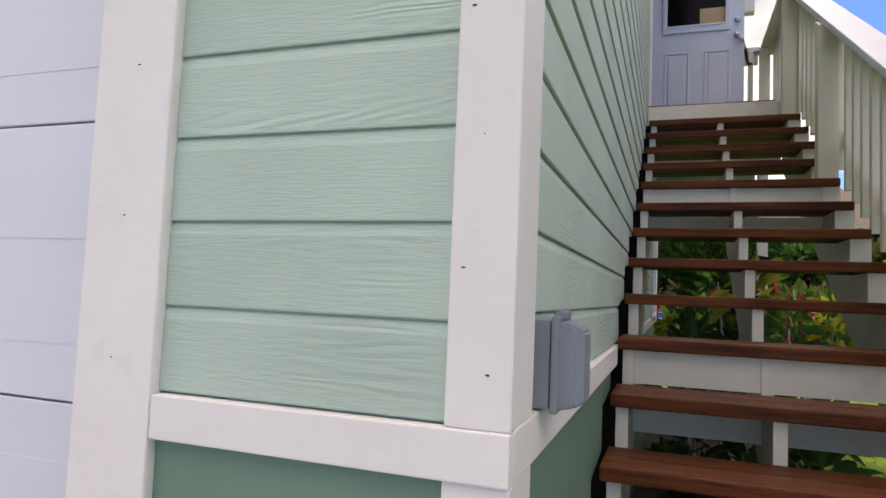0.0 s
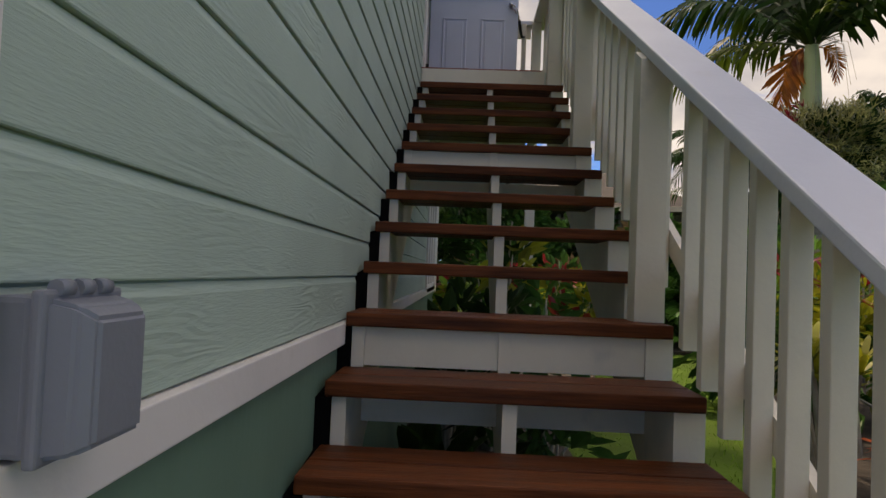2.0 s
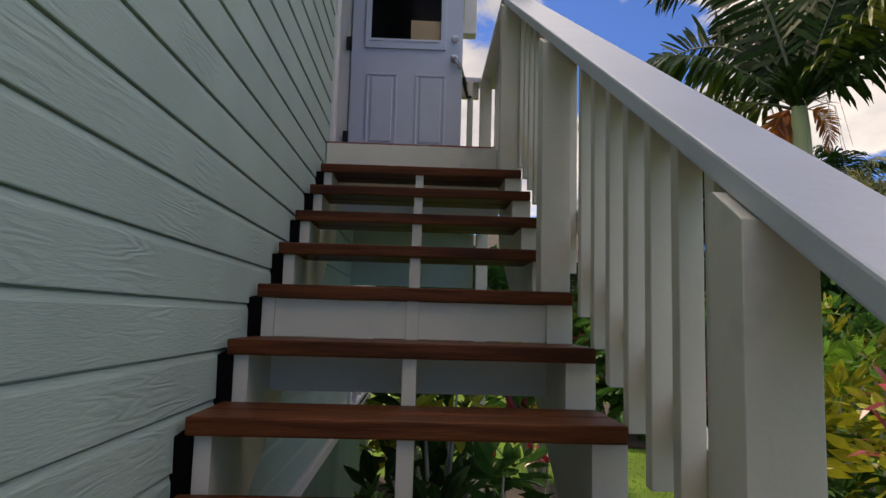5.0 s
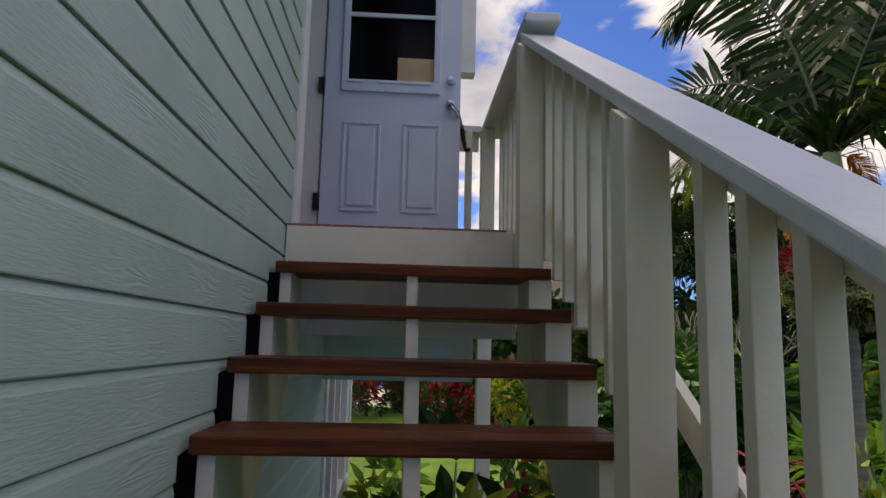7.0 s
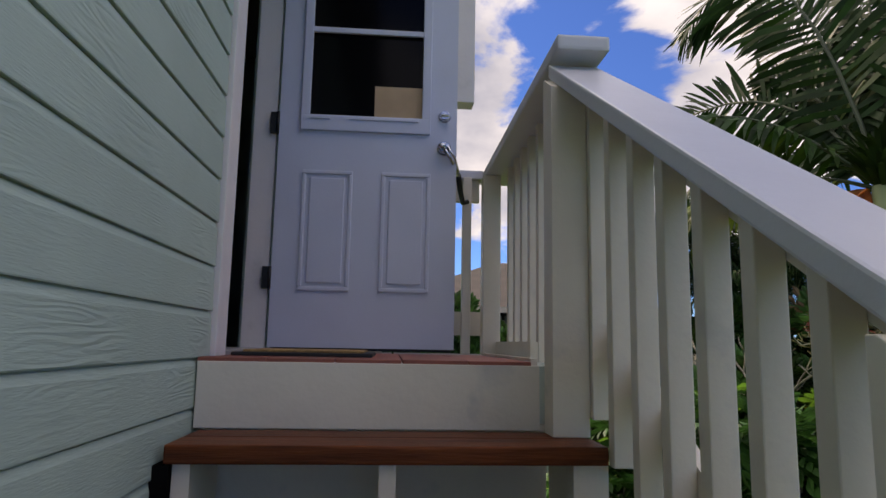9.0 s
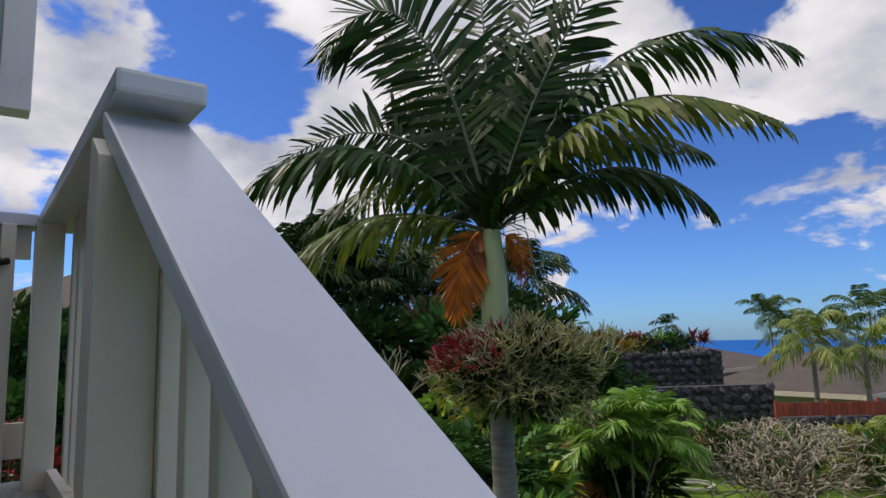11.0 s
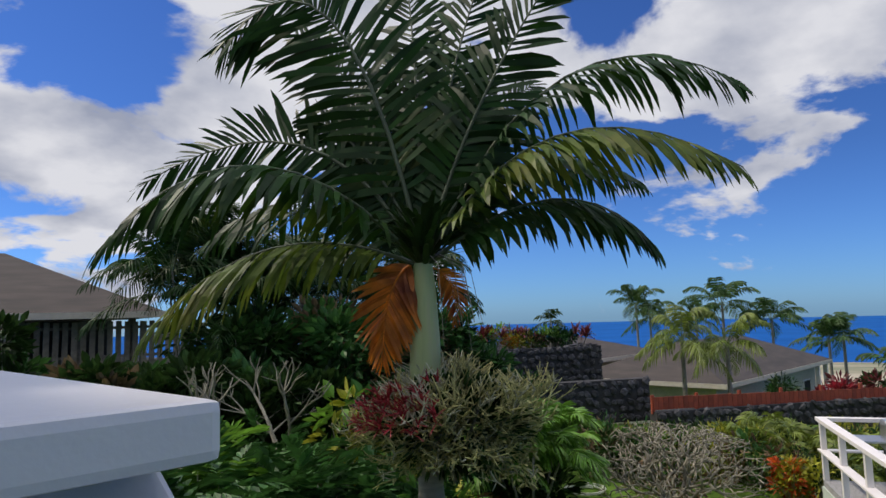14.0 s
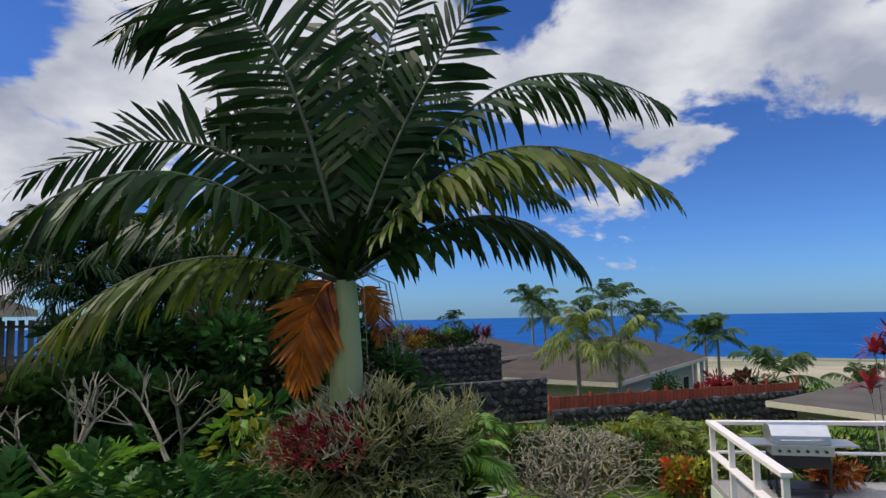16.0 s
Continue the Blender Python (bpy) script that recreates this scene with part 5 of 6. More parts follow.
soil_bed([(-0.2, 1.95), (0.95, 1.95), (0.95, 6.28), (-0.2, 6.28)], "dark soil under the stairs")
for k, (x, y, h) in enumerate(((0.10, 3.4, 0.55), (0.60, 3.2, 0.50), (0.15, 4.3, 0.85), (0.65, 4.1, 0.8), (0.40, 4.9, 1.0), (0.75, 5.2, 1.1), (0.10, 5.5, 0.9))):
    shrub((x, y, 0.05), (0.26, 0.34, h), 90, 0.19, (M_DEEP, M_GLOSSY)[k % 2], "dark leafy ground plants under the stairs", "ground_plant", "plant", clumps=8, group="plants under the stairs")

# grass close to the stairs
lv = Leaves()
for k in range(9000):
    x, y = random.uniform(0.95, 4.2), random.uniform(1.0, 14.0)
    lv.blade(Vector((x, y, -0.01)), Vector((random.gauss(0, 0.5), random.gauss(0, 0.5), 1)), Vector((random.gauss(0, 1), random.gauss(0, 1), 0)), random.uniform(0.04, 0.10), 0.007, 0.25)
tagged(lv.put("grass", M_BLADE), "short green lawn grass", "grass", "", "stuff")

# ---- middle garden ----
for k, (x, y, s) in enumerate(((4.6, 12.4, 1.0), (5.6, 12.0, 1.05), (6.4, 12.9, 1.0), (5.0, 13.8, 1.1), (7.3, 12.2, 0.85), (6.2, 14.3, 1.0), (3.8, 13.6, 1.0))):
    shrub((x, y, 0.05), (0.95 * s, 0.95 * s, 1.95 * s), 110, 0.66, M_FRESH if k == 3 else M_GLOSSY, "large philodendron with deeply cut glossy leaves", "philodendron", "plant", lobed=True, group="philodendrons in the bed")
shrub((7.9, 11.9, 0.05), (0.6, 0.6, 1.3), 240, 0.40, M_FRESH, "light green broad-leaved ginger clump", "ginger_plant", "plant", width=0.3)
shrub((6.9, 10.9, 0.05), (0.6, 0.6, 1.0), 200, 0.36, M_GLOSSY, "green broad-leaved clump by the planter", "broadleaf_plant", "plant", width=0.35)
feather_palm((10.7, 12.3, 0.0), 1.55, 17, 1.0, 0.34, M_FRESH, "clump of fresh green small palms", 0.05, "areca_palm", stems=7, spread=1.3, droop=0.25, r=0.03, leaflets=24)
# dark shrub added to fill the palm clump's shaded inside
shrub((10.9, 12.6, 0.0), (0.8, 0.8, 1.5), 900, 0.26, M_DEEP, "shrub coloured dark for the shade inside the small palms", "undergrowth", "plant", clumps=20)
shrub((12.4, 14.2, 0.0), (1.1, 1.1, 1.6), 1100, 0.20, M_FRESH, "green shrub with orange leaf tips", accents=(M_YELLOW, M_DEEP))
shrub((9.6, 15.8, 0.0), (1.0, 1.0, 1.9), 900, 0.22, M_DEEP, "dark green shrub in the garden bed")
candelabra((13.5, 10.8, 0.0), 1.75, "leafless grey many-forked shrub on the lawn")
random.seed(21)
bare_tree((8.0, 16.2, 0.0), 2.7, 4, 0.062, "pale leafless frangipani tree with forked branches", (0.02, 0.0, 1), "frangipani_tree", 0.5)
random.seed(5)
bare_tree((6.5, 16.4, 0.0), 2.6, 4, 0.068, "pale leafless frangipani tree with a crooked trunk", (-0.30, 0.2, 1), "frangipani_tree", 0.5)

shrub((8.9, 15.2, 0.0), (0.9, 0.9, 2.7), 300, 0.36, M_FRESH, "tall green broad-leaved plant before the hedge", "broadleaf_plant", "plant", accents=(M_GLOSSY, M_YELLOW), width=0.5)
shrub((10.2, 15.0, 0.0), (0.8, 0.8, 2.0), 300, 0.32, M_GLOSSY, "green broad-leaved plant before the hedge", "broadleaf_plant", "plant", accents=(M_FRESH,), width=0.5)

# hose on the lawn
bm = bmesh.new()
pts = []
for k in range(150):
    a = k * 0.3
    r = 0.34 + 0.035 * math.sin(k * 0.37) + 0.0006 * k
    pts.append((13.1 + r * math.cos(a), 12.6 + r * math.sin(a), 0.03 + 0.0006 * k))
tube(bm, pts, 0.012, 0.012, 5)
tagged(part("garden_hose", bm, M_HOSE, None), "pale garden hose coiled on the lawn", "hose")


def planter():
    t = thing("planter_box", "low orange-brown timber planting box", "planter", at=(9.9, 13.9, 0), turn=-22)
    for x0, x1, y0, y1 in ((-1.5, 1.5, -0.6, -0.55), (-1.5, 1.5, 0.55, 0.6), (-1.5, -1.45, -0.55, 0.55), (1.45, 1.5, -0.55, 0.55)):
        for z in (0.0, 0.17, 0.34):
            part("board", boxed(x0, x1, y0, y1, z, z + 0.162, bevel=0.006), M_TERRA, t)
    part("soil", boxed(-1.44, 1.44, -0.54, 0.54, 0.0, 0.42), M_SOIL, t, "dark potting soil")


planter()


# ---- hedge and trees to the north ----
for k, (x, y, sx, sz, m) in enumerate(((9.6, 20.6, 2.0, 4.2, M_DEEP), (11.8, 19.2, 2.0, 4.1, M_GLOSSY), (7.2, 21.6, 1.7, 1.9, M_DEEP), (13.6, 18.2, 1.8, 4.4, M_DEEP), (10.4, 18.0, 1.2, 2.4, M_DEEP), (4.6, 23.0, 1.7, 1.5, M_DEEP), (15.4, 17.6, 1.6, 3.0, M_GLOSSY), (2.0, 24.6, 2.0, 2.2, M_GLOSSY), (7.5, 19.4, 1.4, 2.9, M_DEEP), (6.2, 20.4, 1.4, 3.0, M_DEEP), (8.9, 18.4, 1.3, 2.8, M_DEEP))):
    shrub((x, y, 0.0), (sx, sx, sz), 4600, 0.34, m, "dense dark green hedge tree in the garden", "hedge_tree", "tree", accents=(M_GLOSSY, M_BROWNLEAF) if k % 2 else (M_GLOSSY, M_DEEP), clumps=42, group="hedge trees")
for k, (x, y, h) in enumerate(((10.4, 22.6, 5.7), (12.6, 21.4, 5.9), (14.6, 20.2, 5.0), (9.0, 22.0, 5.4))):
    feather_palm((x, y, 0.0), h, 14, 2.3, 0.60, M_PALM, "tall clumping areca palm above the hedge", 0.055, "areca_palm", stems=4, spread=1.9, r=0.04, leaflets=30, group="areca palms")
for k, (x, y) in enumerate(((5.4, 19.6), (3.6, 20.6), (1.5, 22.0), (7.6, 19.2), (-0.8, 23.4))):
    shrub((x, y, 0.0), (1.1, 1.1, 1.5), 800, 0.22, M_GLOSSY if k % 2 else M_DEEP, "garden shrub at the lawn edge", accents=(M_REDLEAF,) if k % 2 == 0 else (M_YELLOW,), group="lawn edge shrubs")
for k, (x, y) in enumerate(((2.9, 25.5), (0.2, 26.5), (-3.0, 26.5), (5.6, 26.0), (1.6, 25.6), (-1.4, 25.8))):
    shrub((x, y, 0.0), (2.0, 1.6, 4.3), 2200, 0.34, M_DEEP, "dense green shrub at the boundary", accents=(M_GLOSSY,), group="boundary shrubs")


# ---- boundary wall of lava stone ----
def stone_wall(a, b, z0, z1, label, rows):
    a, b = Vector((*a, 0)), Vector((*b, 0))
    d = (b - a)
    turn = math.degrees(math.atan2(d.y, d.x))
    n = max(2, int(d.length / 0.31))
    wall = setting("stone_wall", boxed(0, d.length, 0.06, 0.55, z0, z1 - 0.02), M_MORTAR, label, "stone wall")
    wall.matrix_world = pose(a.x, a.y, 0, 0, 0, turn)
    shapes = []
    for k in range(6):
        bm = bmesh.new()
        bmesh.ops.create_icosphere(bm, subdivisions=1, radius=0.5)
        for v in bm.verts:
            v.co *= 1 + random.uniform(-0.16, 0.16)
            for i in range(3):
                v.co[i] = max(-0.42, min(0.42, v.co[i]))
        shapes.append(mesh_of("stone", bm, M_ROCK))
    h = (z1 - z0) / rows
    for r in range(rows):
        for k in range(n):
            s = new("stone", random.choice(shapes))
            s.parent = wall
            s.matrix_basis = Matrix.LocRotScale(((k + 0.5 + random.uniform(-0.3, 0.3)) * d.length / n, 0.09 + random.uniform(-0.03, 0.03), z0 + (r + 0.5 + random.uniform(-0.18, 0.18)) * h), Euler((0, random.uniform(-0.9, 0.9), random.uniform(-0.2, 0.2))), (d.length / n * random.uniform(0.9, 1.5), 0.3, h * random.uniform(0.8, 1.4)))
    return wall


stone_wall((17.2, 22.4), (24.8, 18.7), -0.1, 2.50, "tall dark lava-stone retaining wall", 9)
stone_wall((24.8, 18.7), (26.2, 21.2), -0.1, 2.50, "return of the dark lava-stone wall", 9)
stone_wall((19.6, 18.2), (23.2, 15.9), -0.1, 1.42, "lower dark lava-stone garden wall", 5)
stone_wall((21.4, 14.8), (31.0, 8.2), -0.6, 0.50, "long low dark lava-stone wall under a red fence", 4)
bm = bmesh.new()
prism(bm, [(17.5, 22.7), (24.9, 19.1), (27.5, 23.5), (20.0, 27.0)], 1.5, 2.44, "z")
setting("terrace", bm, M_SOIL, "planted soil terrace above the stone wall", "ground")
for k in range(17):
    s = 0.12 + 0.86 * k / 16
    x, y = 17.5 + 7.3 * s, 23.25 - 3.7 * s + random.uniform(0.0, 0.5)
    if k % 3 == 1:
        rosette((x, y, 2.42), 22, 0.62, 0.07, (M_BROWNRED, M_FRESH, M_BROWNRED)[k // 3 % 3], "spiky terrace plant above the stone wall", "cordyline", stem=0.55, heads=6, rad=0.5, droop=0.3, group="terrace plants")
    else:
        shrub((x, y, 2.42), (0.8, 0.6, random.uniform(0.45, 0.95)), 700, 0.14, (M_FRESH, M_YELLOW, M_GLOSSY, M_DEEP)[k % 4], "bright terrace shrub above the stone wall", "terrace_shrub", "shrub", accents=((M_DEAD,), (M_YELLOW,), (M_BROWNRED,), ())[k // 2 % 4], group="terrace plants", clumps=16)
feather_palm((24.0, 20.6, 2.4), 1.1, 9, 0.9, 0.26, M_PALM, "small palm on the stone terrace", 0.05, "palm_tree", r=0.05, leaflets=14)


def red_fence():
    a, b = Vector((21.4, 14.8, 0)), Vector((31.0, 8.2, 0))
    d = b - a
    t = thing("board_fence", "red stained board fence on the stone wall", "fence", at=(a.x, a.y, 0.6), turn=math.degrees(math.atan2(d.y, d.x)))
    n = 62
    w = d.length / n
    shared = mesh_of("board", boxed(0, w * 0.94, 0.25, 0.28, 0.0, 0.42, bevel=0.006), M_REDWOOD)
    for k in range(n):
        o = new("board", shared)
        o.parent = t
        o.location = (k * w, 0, -0.07 - 0.024 * (k // 8))
    for k in range(8):
        part("post", boxed(k * d.length / 7 - 0.05, k * d.length / 7 + 0.05, 0.281, 0.36, -0.2, 0.42), M_REDWOOD, t)
    part("rail", boxed(0, d.length, 0.281, 0.32, 0.06, 0.13), M_REDWOOD, t)


red_fence()


# ---- houses down the slope ----
def hip_house(at, turn, lx, ly, wall_h, roof_h, over, roof_mat, label, posts=(), wallm=None, name="neighbour_house", open_sides=False):
    t = thing(name, label, "house", at=at, turn=turn)
    bm = bmesh.new()
    ex, ey = lx / 2 + over, ly / 2 + over
    rl = max(0.05, ex - ey)
    pts = [(-ex, -ey, wall_h), (ex, -ey, wall_h), (ex, ey, wall_h), (-ex, ey, wall_h), (-rl, 0, wall_h + roof_h), (rl, 0, wall_h + roof_h)]
    low = [(x, y, z - 0.18) for x, y, z in pts[:4]]
    v = [bm.verts.new(p) for p in pts + low]
    for f in ((0, 1, 5, 4), (1, 2, 5), (2, 3, 4, 5), (3, 0, 4), (6, 7, 1, 0), (7, 8, 2, 1), (8, 9, 3, 2), (9, 6, 0, 3), (9, 8, 7, 6)):
        bm.faces.new([v[i] for i in f])
    part("roof", bm, roof_mat, t, "brown shingled hip roof")
    part("fascia", boxed(-ex - 0.02, ex + 0.02, -ey - 0.025, -ey - 0.002, wall_h - 0.20, wall_h + 0.01), M_CREAM, t)
    part("fascia", boxed(-ex - 0.025, -ex - 0.002, -ey - 0.02, ey + 0.02, wall_h - 0.20, wall_h + 0.01), M_CREAM, t)
    if not open_sides:
        part("wall", boxed(-lx / 2, lx / 2, -ly / 2, ly / 2, -1.5, wall_h - 0.18), wallm or M_CREAM, t)
        for k in range(4):
            x = -lx / 2 + lx * (k + 0.5) / 4
            w = part("window", boxed(x - 0.65, x + 0.65, -ly / 2 - 0.05, -ly / 2 + 0.02, 0.8, 2.0), M_WHITE, t)
            part("pane", boxed(x - 0.58, x + 0.58, -ly / 2 - 0.06, -ly / 2 - 0.051, 0.87, 1.93), M_DARK, w, "dark window pane")
    for x, y in posts:
        part("post", boxed(x - 0.11, x + 0.11, y - 0.11, y + 0.11, -1.5, wall_h - 0.18), M_WHITE if not open_sides else M_GREYWOOD, t)
    return t


hip_house((38.5, 19.5, -2.5), -1, 15.4, 6.4, 3.04, 1.65, 0.8, M_BROWNROOF, "neighbour's low house with a brown hip roof", posts=((8.1, -3.7), (6.4, -3.7), (8.1, -1.5)))
hip_house((36.3, 27.9, -2.7), -1, 7.6, 7.6, 3.97, 1.25, 0.6, M_BROWNROOF, "wing of the neighbour's house with a brown hip roof")
hip_house((28.4, 2.8, -2.0), -117, 8.6, 6.6, 2.48, 1.3, 0.7, M_DARKROOF, "neighbour's house with a charcoal roof")
hip_house((5.85, 32.85, 0.35), -14, 10.0, 8.0, 3.95, 2.3, 0.7, M_BROWNROOF, "open timber pavilion with a brown hip roof", posts=((-4.8, -3.8), (-1.6, -3.8), (1.6, -3.8), (4.8, -3.8), (4.8, 3.8), (-4.8, 3.8)), name="pavilion", open_sides=True)
pavilion = bpy.data.objects["pavilion"]
part("back_wall", boxed(-4.7, 4.7, 3.2, 3.35, -0.4, 3.76), M_BROWNROOF, pavilion, "dark brown back wall in shade")
part("side_wall", boxed(-4.85, -4.70, -3.6, 3.2, -0.4, 3.76), M_BROWNROOF, pavilion, "dark brown side wall in shade")
setting("pavilion_floor", boxed(0.4, 11.4, 28.8, 38.0, -0.5, 2.6), M_GREYWOOD, "raised floor of the pavilion", "floor")


def grey_fence():
    t = thing("board_fence", "grey weathered board fence before the pavilion", "fence", at=(4.2, 28.9, 0), turn=-12)
    shared = mesh_of("board", boxed(0, 0.17, 0, 0.03, 2.6, 4.0, bevel=0.006), M_GREYWOOD)
    for k in range(30):
        o = new("board", shared)
        o.parent = t
        o.location = (k * 0.26, 0.04 * (k % 2), random.uniform(-0.02, 0.02))
    for z in (2.8, 3.75):
        part("rail", boxed(-0.1, 7.8, 0.071, 0.11, z, z + 0.09), M_GREYWOOD, t)
    for k in range(5):
        part("post", boxed(k * 1.9, k * 1.9 + 0.1, 0.111, 0.2, -0.5, 4.0), M_GREYWOOD, t)


grey_fence()
for k, (x, y, z, h, n, ln, m) in enumerate(((26.2, 15.9, -0.7, 3.3, 13, 2.2, M_FARPALM), (26.6, 14.3, -0.7, 3.1, 12, 2.1, M_FARPALM), (55, 32.3, -4, 8.2, 15, 3.3, M_SLOPEPALM), (58, 32.5, -4, 7.2, 15, 3.1, M_SLOPEPALM), (54.6, 24.6, -4, 8.2, 15, 3.5, M_SLOPEPALM), (56.8, 21.6, -4, 6.8, 15, 3.1, M_SLOPEPALM), (53, 16.8, -4, 5.3, 15, 2.6, M_SLOPEPALM), (54.5, 16.2, -4, 5.6, 15, 2.6, M_SLOPEPALM), (46.5, 11.3, -4, 3.2, 15, 3.5, M_SLOPEPALM), (60, 29.0, -4, 7.0, 12, 2.8, M_SLOPEPALM), (44, 6.5, -4, 3.0, 12, 2.4, M_SLOPEPALM), (18.5, 31.0, -1.0, 7.0, 14, 3.0, M_SLOPEPALM))):
    feather_palm((x, y, z), h, n, ln, ln * 0.21, m, "distant coconut palm down the slope" if m is M_SLOPEPALM else "yellowing palm before the neighbour's house", ln * 0.028, "palm_tree", droop=0.5 if m is M_SLOPEPALM else 0.8, r=0.14 if m is M_SLOPEPALM else 0.11, leaflets=34, group="palms down the slope")
for k in range(46):
    a = radians(-12 + 66 * k / 45) + random.uniform(-0.02, 0.02)
    d = random.uniform(30, 47)
    x, y = 0.8 + d * math.cos(a), 5.2 + d * math.sin(a)
    if 24 < x < 48 and 12 < y < 33 or (27 < x < 40 and y < 11):
        d = 49
        x, y = 0.8 + d * math.cos(a), 5.2 + d * math.sin(a)
    shrub((x, y, ground_z(x, y) - 0.1), (1.8, 1.8, random.uniform(1.5, 2.6)), 420, 0.42, (M_DEEP, M_GLOSSY, M_FRESH)[k % 3], "garden tree down the slope", "garden_tree", "tree", accents=(M_REDLEAF,) if k % 6 == 0 else (M_YELLOW,) if k % 6 == 3 else (), group="trees down the slope", clumps=12)
for k, (x, y, s, m) in enumerate(((15.5, 12.6, 1.0, M_FRESH), (17.2, 11.0, 1.1, M_YELLOW), (18.6, 12.6, 1.3, M_DEEP), (16.6, 14.4, 1.3, M_GLOSSY), (14.6, 15.2, 1.3, M_FRESH), (19.5, 10.4, 1.0, M_FRESH), (21.5, 11.5, 1.2, M_DEEP), (23.4, 9.4, 1.2, M_GLOSSY), (20.0, 14.6, 1.2, M_FRESH), (17.2, 16.8, 1.3, M_DEEP), (25.0, 7.2, 1.3, M_DEEP), (15.8, 9.9, 0.9, M_GLOSSY), (18.4, 8.6, 1.1, M_DEEP), (20.8, 8.0, 1.1, M_FRESH), (18.0, 6.0, 1.2, M_DEEP), (21.5, 5.0, 1.3, M_GLOSSY), (24.0, 4.0, 1.3, M_DEEP), (16.6, 13.0, 1.0, M_BROWNLEAF), (22.8, 12.4, 1.2, M_YELLOW), (12.0, 14.6, 1.1, M_BROWNLEAF))):
    h = min(s * 1.05, 3.70 - 0.168 * math.hypot(x - 0.75, y - 5.24))
    if h < 0.3:
        continue
    shrub((x, y, 0.0), (s * 1.1, s * 1.1, h), 1100, 0.17, m, "leafy garden shrub before the stone wall", accents=((M_GLOSSY,), (M_YELLOW,), (M_DEEP,), (M_BROWNLEAF,))[k % 4], clumps=24, group="shrubs before the wall")
feather_palm((17.6, 11.4, 0.0), 0.3, 12, 0.95, 0.32, M_PALMY, "low yellow-green palm clump", 0.05, "areca_palm", stems=3, spread=1.2, r=0.04, leaflets=20)
shrub((14.9, 9.0, 0.0), (0.45, 0.45, 0.8), 700, 0.14, M_ORANGE, "orange croton beside the deck", "croton", "shrub", accents=(M_YELLOW, M_DEAD), clumps=20)
shrub((13.0, 6.1, 1.05), (0.42, 0.42, 0.42), 800, 0.13, M_ORANGE, "orange-yellow croton by the deck rail", "croton", "shrub", accents=(M_YELLOW, M_DEAD, M_BROWNLEAF), clumps=24)
rosette((17.6, 5.3, 0.0), 20, 0.65, 0.11, M_REDLEAF, "tall bright red ti plant near the deck", "ti_plant", stem=3.0, heads=4, rad=0.35, droop=0.35)

shrub((36.6, 11.3, -2.9), (1.6, 1.6, 3.3), 1500, 0.4, M_BROWNRED, "dark red bougainvillea mound behind the red fence", "bougainvillea", "shrub", accents=(M_DEEP,), clumps=22)
shrub((34.2, 12.0, -2.4), (1.3, 1.3, 2.9), 1200, 0.36, M_BROWNRED, "dark red bougainvillea mound behind the red fence", "bougainvillea", "shrub", accents=(M_REDLEAF,), clumps=22)
shrub((29.5, 13.2, -0.9), (1.2, 0.8, 2.0), 1500, 0.2, M_DEEP, "dark green round shrub behind the red fence", accents=(M_GLOSSY,), clumps=26)
for x, y in ((16.5, 10.3), (17.8, 9.6), (18.8, 10.6), (17.0, 8.4)):
    feather_palm((x, y, 0.0), 0.40, 13, 1.15, 0.34, M_FARPALM, "low yellow-green palm clump before the stone wall", 0.045, "areca_palm", stems=3, spread=0.8, r=0.03, leaflets=22, group="low palm clumps")

for k, (x, y, h) in enumerate(((15.6, 11.9, 0.8), (16.9, 9.2, 0.9), (19.3, 9.0, 0.6), (15.2, 8.6, 0.8), (18.0, 11.9, 0.45), (20.6, 10.6, 0.5), (14.6, 12.9, 1.0), (21.8, 9.4, 0.4))):
    shrub((x, y, 0.0), (0.95, 0.95, h), 900, 0.16, (M_GLOSSY, M_DEEP, M_DEEP, M_YELLOW)[k % 4], "mixed leafy shrub between lawn and stone wall", accents=((M_FRESH, M_BROWNLEAF), (M_YELLOW,), (M_BROWNLEAF,), (M_DEEP,))[k % 4], clumps=22, group="border shrubs")
shrub((13.5, 10.8, 0.0), (1.0, 1.0, 0.40), 450, 0.10, M_DEEP, "low dark undergrowth beneath the bare shrub", "undergrowth", "plant", accents=(M_BROWNLEAF,), clumps=24)

for x, y, h in ((8.5, 12.3, 0.95), (9.3, 13.7, 1.0), (10.6, 13.5, 0.95)):
    rosette((x, y, 0.0), 16, 0.55, 0.13, M_YELLOW, "yellow-green broad-leaved dracaena by the planting box", "dracaena", stem=h, heads=4, rad=0.35, droop=0.5, group="dracaenas by the box")


for k, (x, y, h) in enumerate(((17.3, 4.6, 0.95), (18.9, 4.2, 0.75), (20.4, 6.4, 0.55), (19.4, 7.5, 0.65), (18.0, 6.9, 0.85), (21.6, 4.2, 0.45), (20.2, 2.6, 0.5), (18.4, 2.6, 0.75))):
    shrub((x, y, 0.0), (1.1, 1.1, h), 1000, 0.19, (M_DEEP, M_GLOSSY)[k % 2], "dark leafy shrub behind the deck", accents=((M_YELLOW,), (M_BROWNRED,), (M_FRESH,), ())[k % 4], clumps=22, group="shrubs behind the deck")


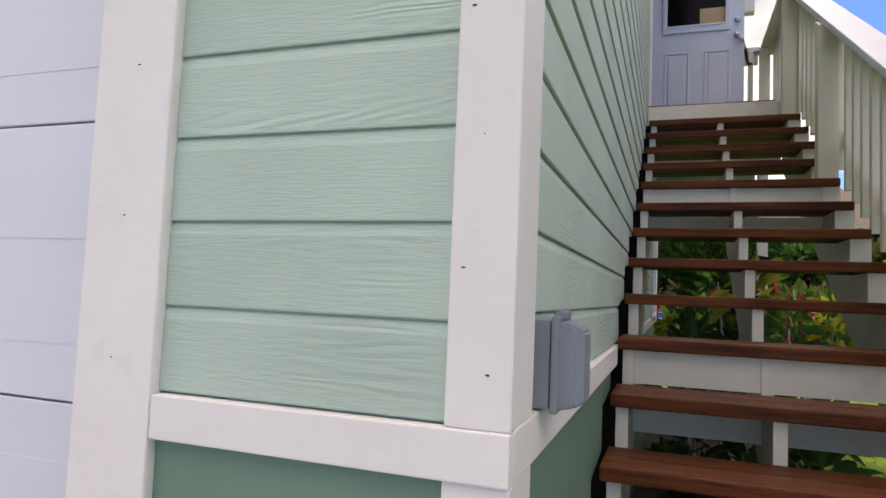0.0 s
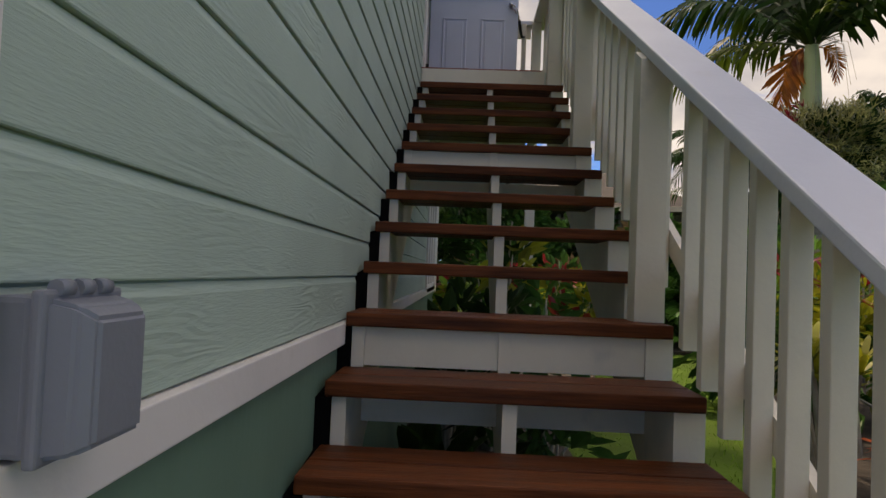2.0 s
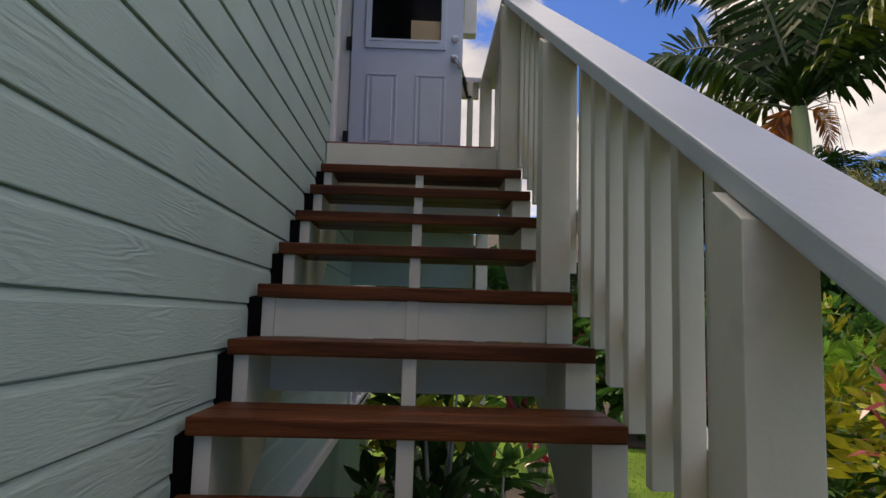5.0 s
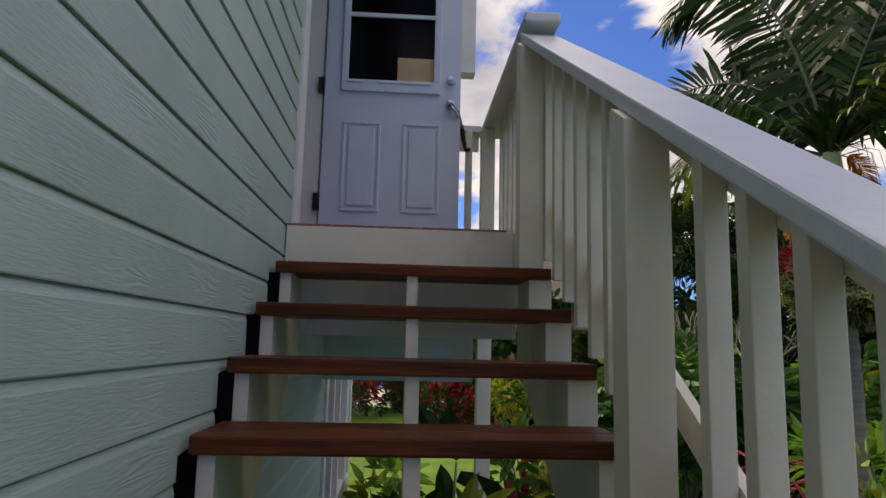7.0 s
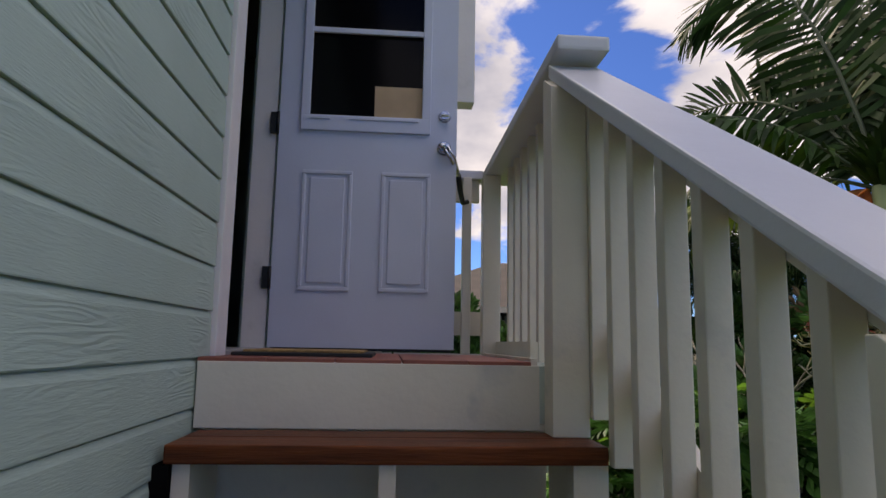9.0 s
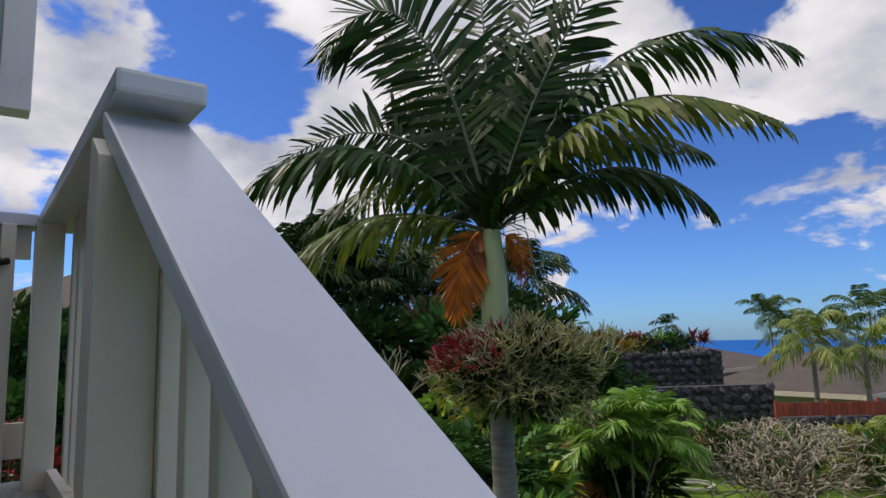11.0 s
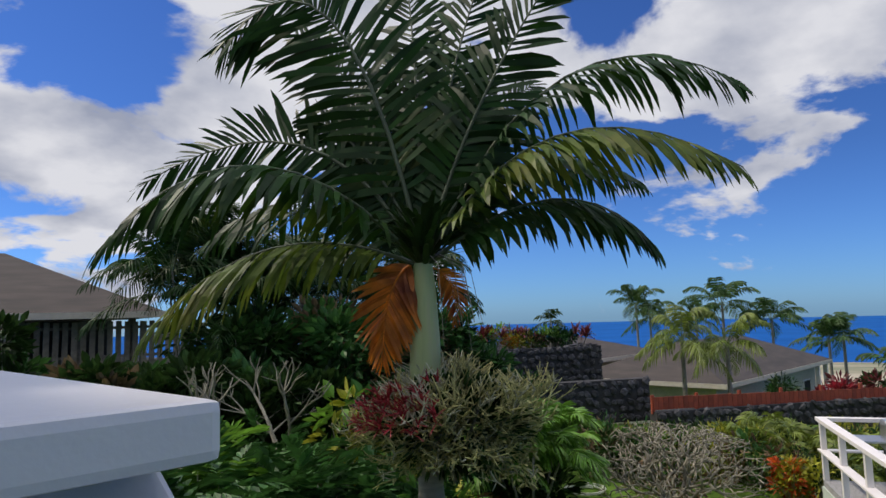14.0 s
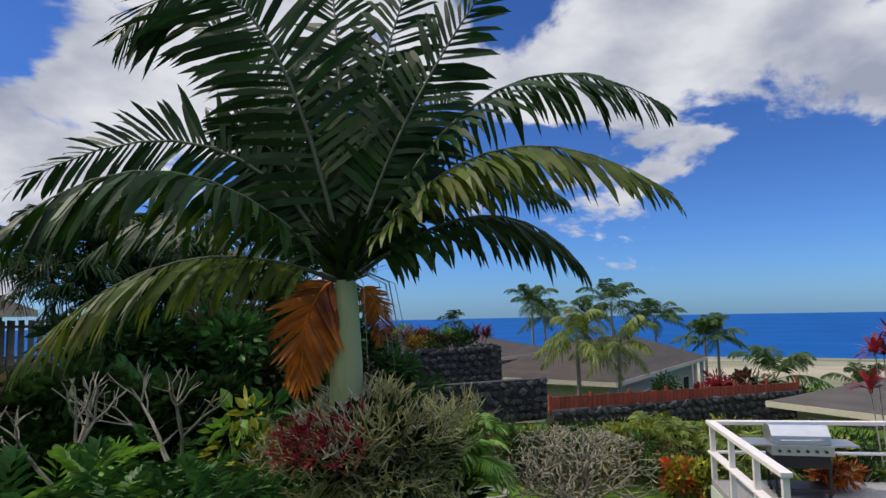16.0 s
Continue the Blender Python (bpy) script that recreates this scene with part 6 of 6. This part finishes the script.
# ---- neighbouring deck with grill ----
def deck():
    t = thing("deck", "raised timber deck with pale green skirt and white railing", "deck", at=(12.7, 7.9, 0), turn=-64.7)
    part("floor", boxed(0.0, 5.2, -3.6, 0.0, 0.95, 1.05), M_DECKWOOD, t, "grey deck boards")
    part("skirt", boxed(-0.02, 5.22, -3.62, 0.02, -0.1, 0.945), M_SOFFIT, t, "pale green painted skirt")
    for x, y in ((0.04, -0.04), (0.04, -1.2), (0.04, -2.4), (0.04, -3.5), (1.7, -0.04), (3.4, -0.04), (5.1, -0.04)):
        part("post", boxed(x - 0.04, x + 0.04, y - 0.04, y + 0.04, 1.05, 2.0, bevel=0.004), M_WHITE, t)
    for z, w in ((1.98, 0.06), (1.50, 0.03)):
        part("rail", boxed(-0.04, 0.10, -3.6, 0.04, z, z + w, bevel=0.005), M_WHITE, t)
        part("rail", boxed(0.101, 5.2, -0.10, 0.04, z, z + w, bevel=0.005), M_WHITE, t)
    g = thing("gas_grill", "stainless gas grill with closed lid and side shelves on the deck", "grill", at=(12.7, 7.9, 1.05), turn=-64.7)
    g.matrix_world = pose(12.7, 7.9, 1.05, 0, 0, -64.7) @ pose(1.12, -0.80, 0, 0, 0, -4) @ Matrix.Diagonal((1.0, 1.0, 0.9, 1.0))
    bm = bmesh.new()
    prism(bm, [(-0.28, 0.90), (0.28, 0.90), (0.26, 1.10), (0.12, 1.20), (-0.12, 1.20), (-0.27, 1.04)], -0.42, 0.42, "x", 0.012)
    lid = part("lid", bm, M_STEEL, g, "curved stainless lid")
    bm = bmesh.new()
    tube(bm, [(-0.3, -0.30, 0.98), (-0.3, -0.34, 0.98), (0.3, -0.34, 0.98), (0.3, -0.30, 0.98)], 0.012, 0.012, 8)
    part("handle", bm, M_STEEL, lid)
    part("panel", boxed(-0.44, 0.44, -0.32, 0.28, 0.72, 0.895, bevel=0.008), M_STEEL, g, "control panel")
    for k in range(6):
        bm = bmesh.new()
        x = -0.33 + k * 0.13
        tube(bm, [(x, -0.32, 0.80), (x, -0.36, 0.80)], 0.026, 0.022, 10)
        part("knob", bm, M_BLACK, g)
    for x0, x1 in ((-0.80, -0.445), (0.445, 0.80)):
        part("side_shelf", boxed(x0, x1, -0.27, 0.26, 0.86, 0.895, bevel=0.006), M_STEEL, g)
    part("firebox", boxed(-0.40, 0.40, -0.26, 0.26, 0.50, 0.718, bevel=0.010), M_BLACK, g, "black firebox")
    part("bottom_shelf", boxed(-0.41, 0.41, -0.25, 0.25, 0.13, 0.16, bevel=0.006), M_BLACK, g, "black bottom shelf")
    for x in (-0.38, 0.38):
        for y in (-0.23, 0.23):
            part("leg", boxed(x - 0.022, x + 0.022, y - 0.022, y + 0.022, 0.06, 0.718, bevel=0.004), M_BLACK, g)
    for x in (-0.36, 0.36):
        for y in (-0.22, 0.22):
            bm = bmesh.new()
            tube(bm, [(x - 0.015, y, 0.035), (x + 0.015, y, 0.035)], 0.035, 0.035, 10)
            part("wheel", bm, M_RUBBER, g)


deck()
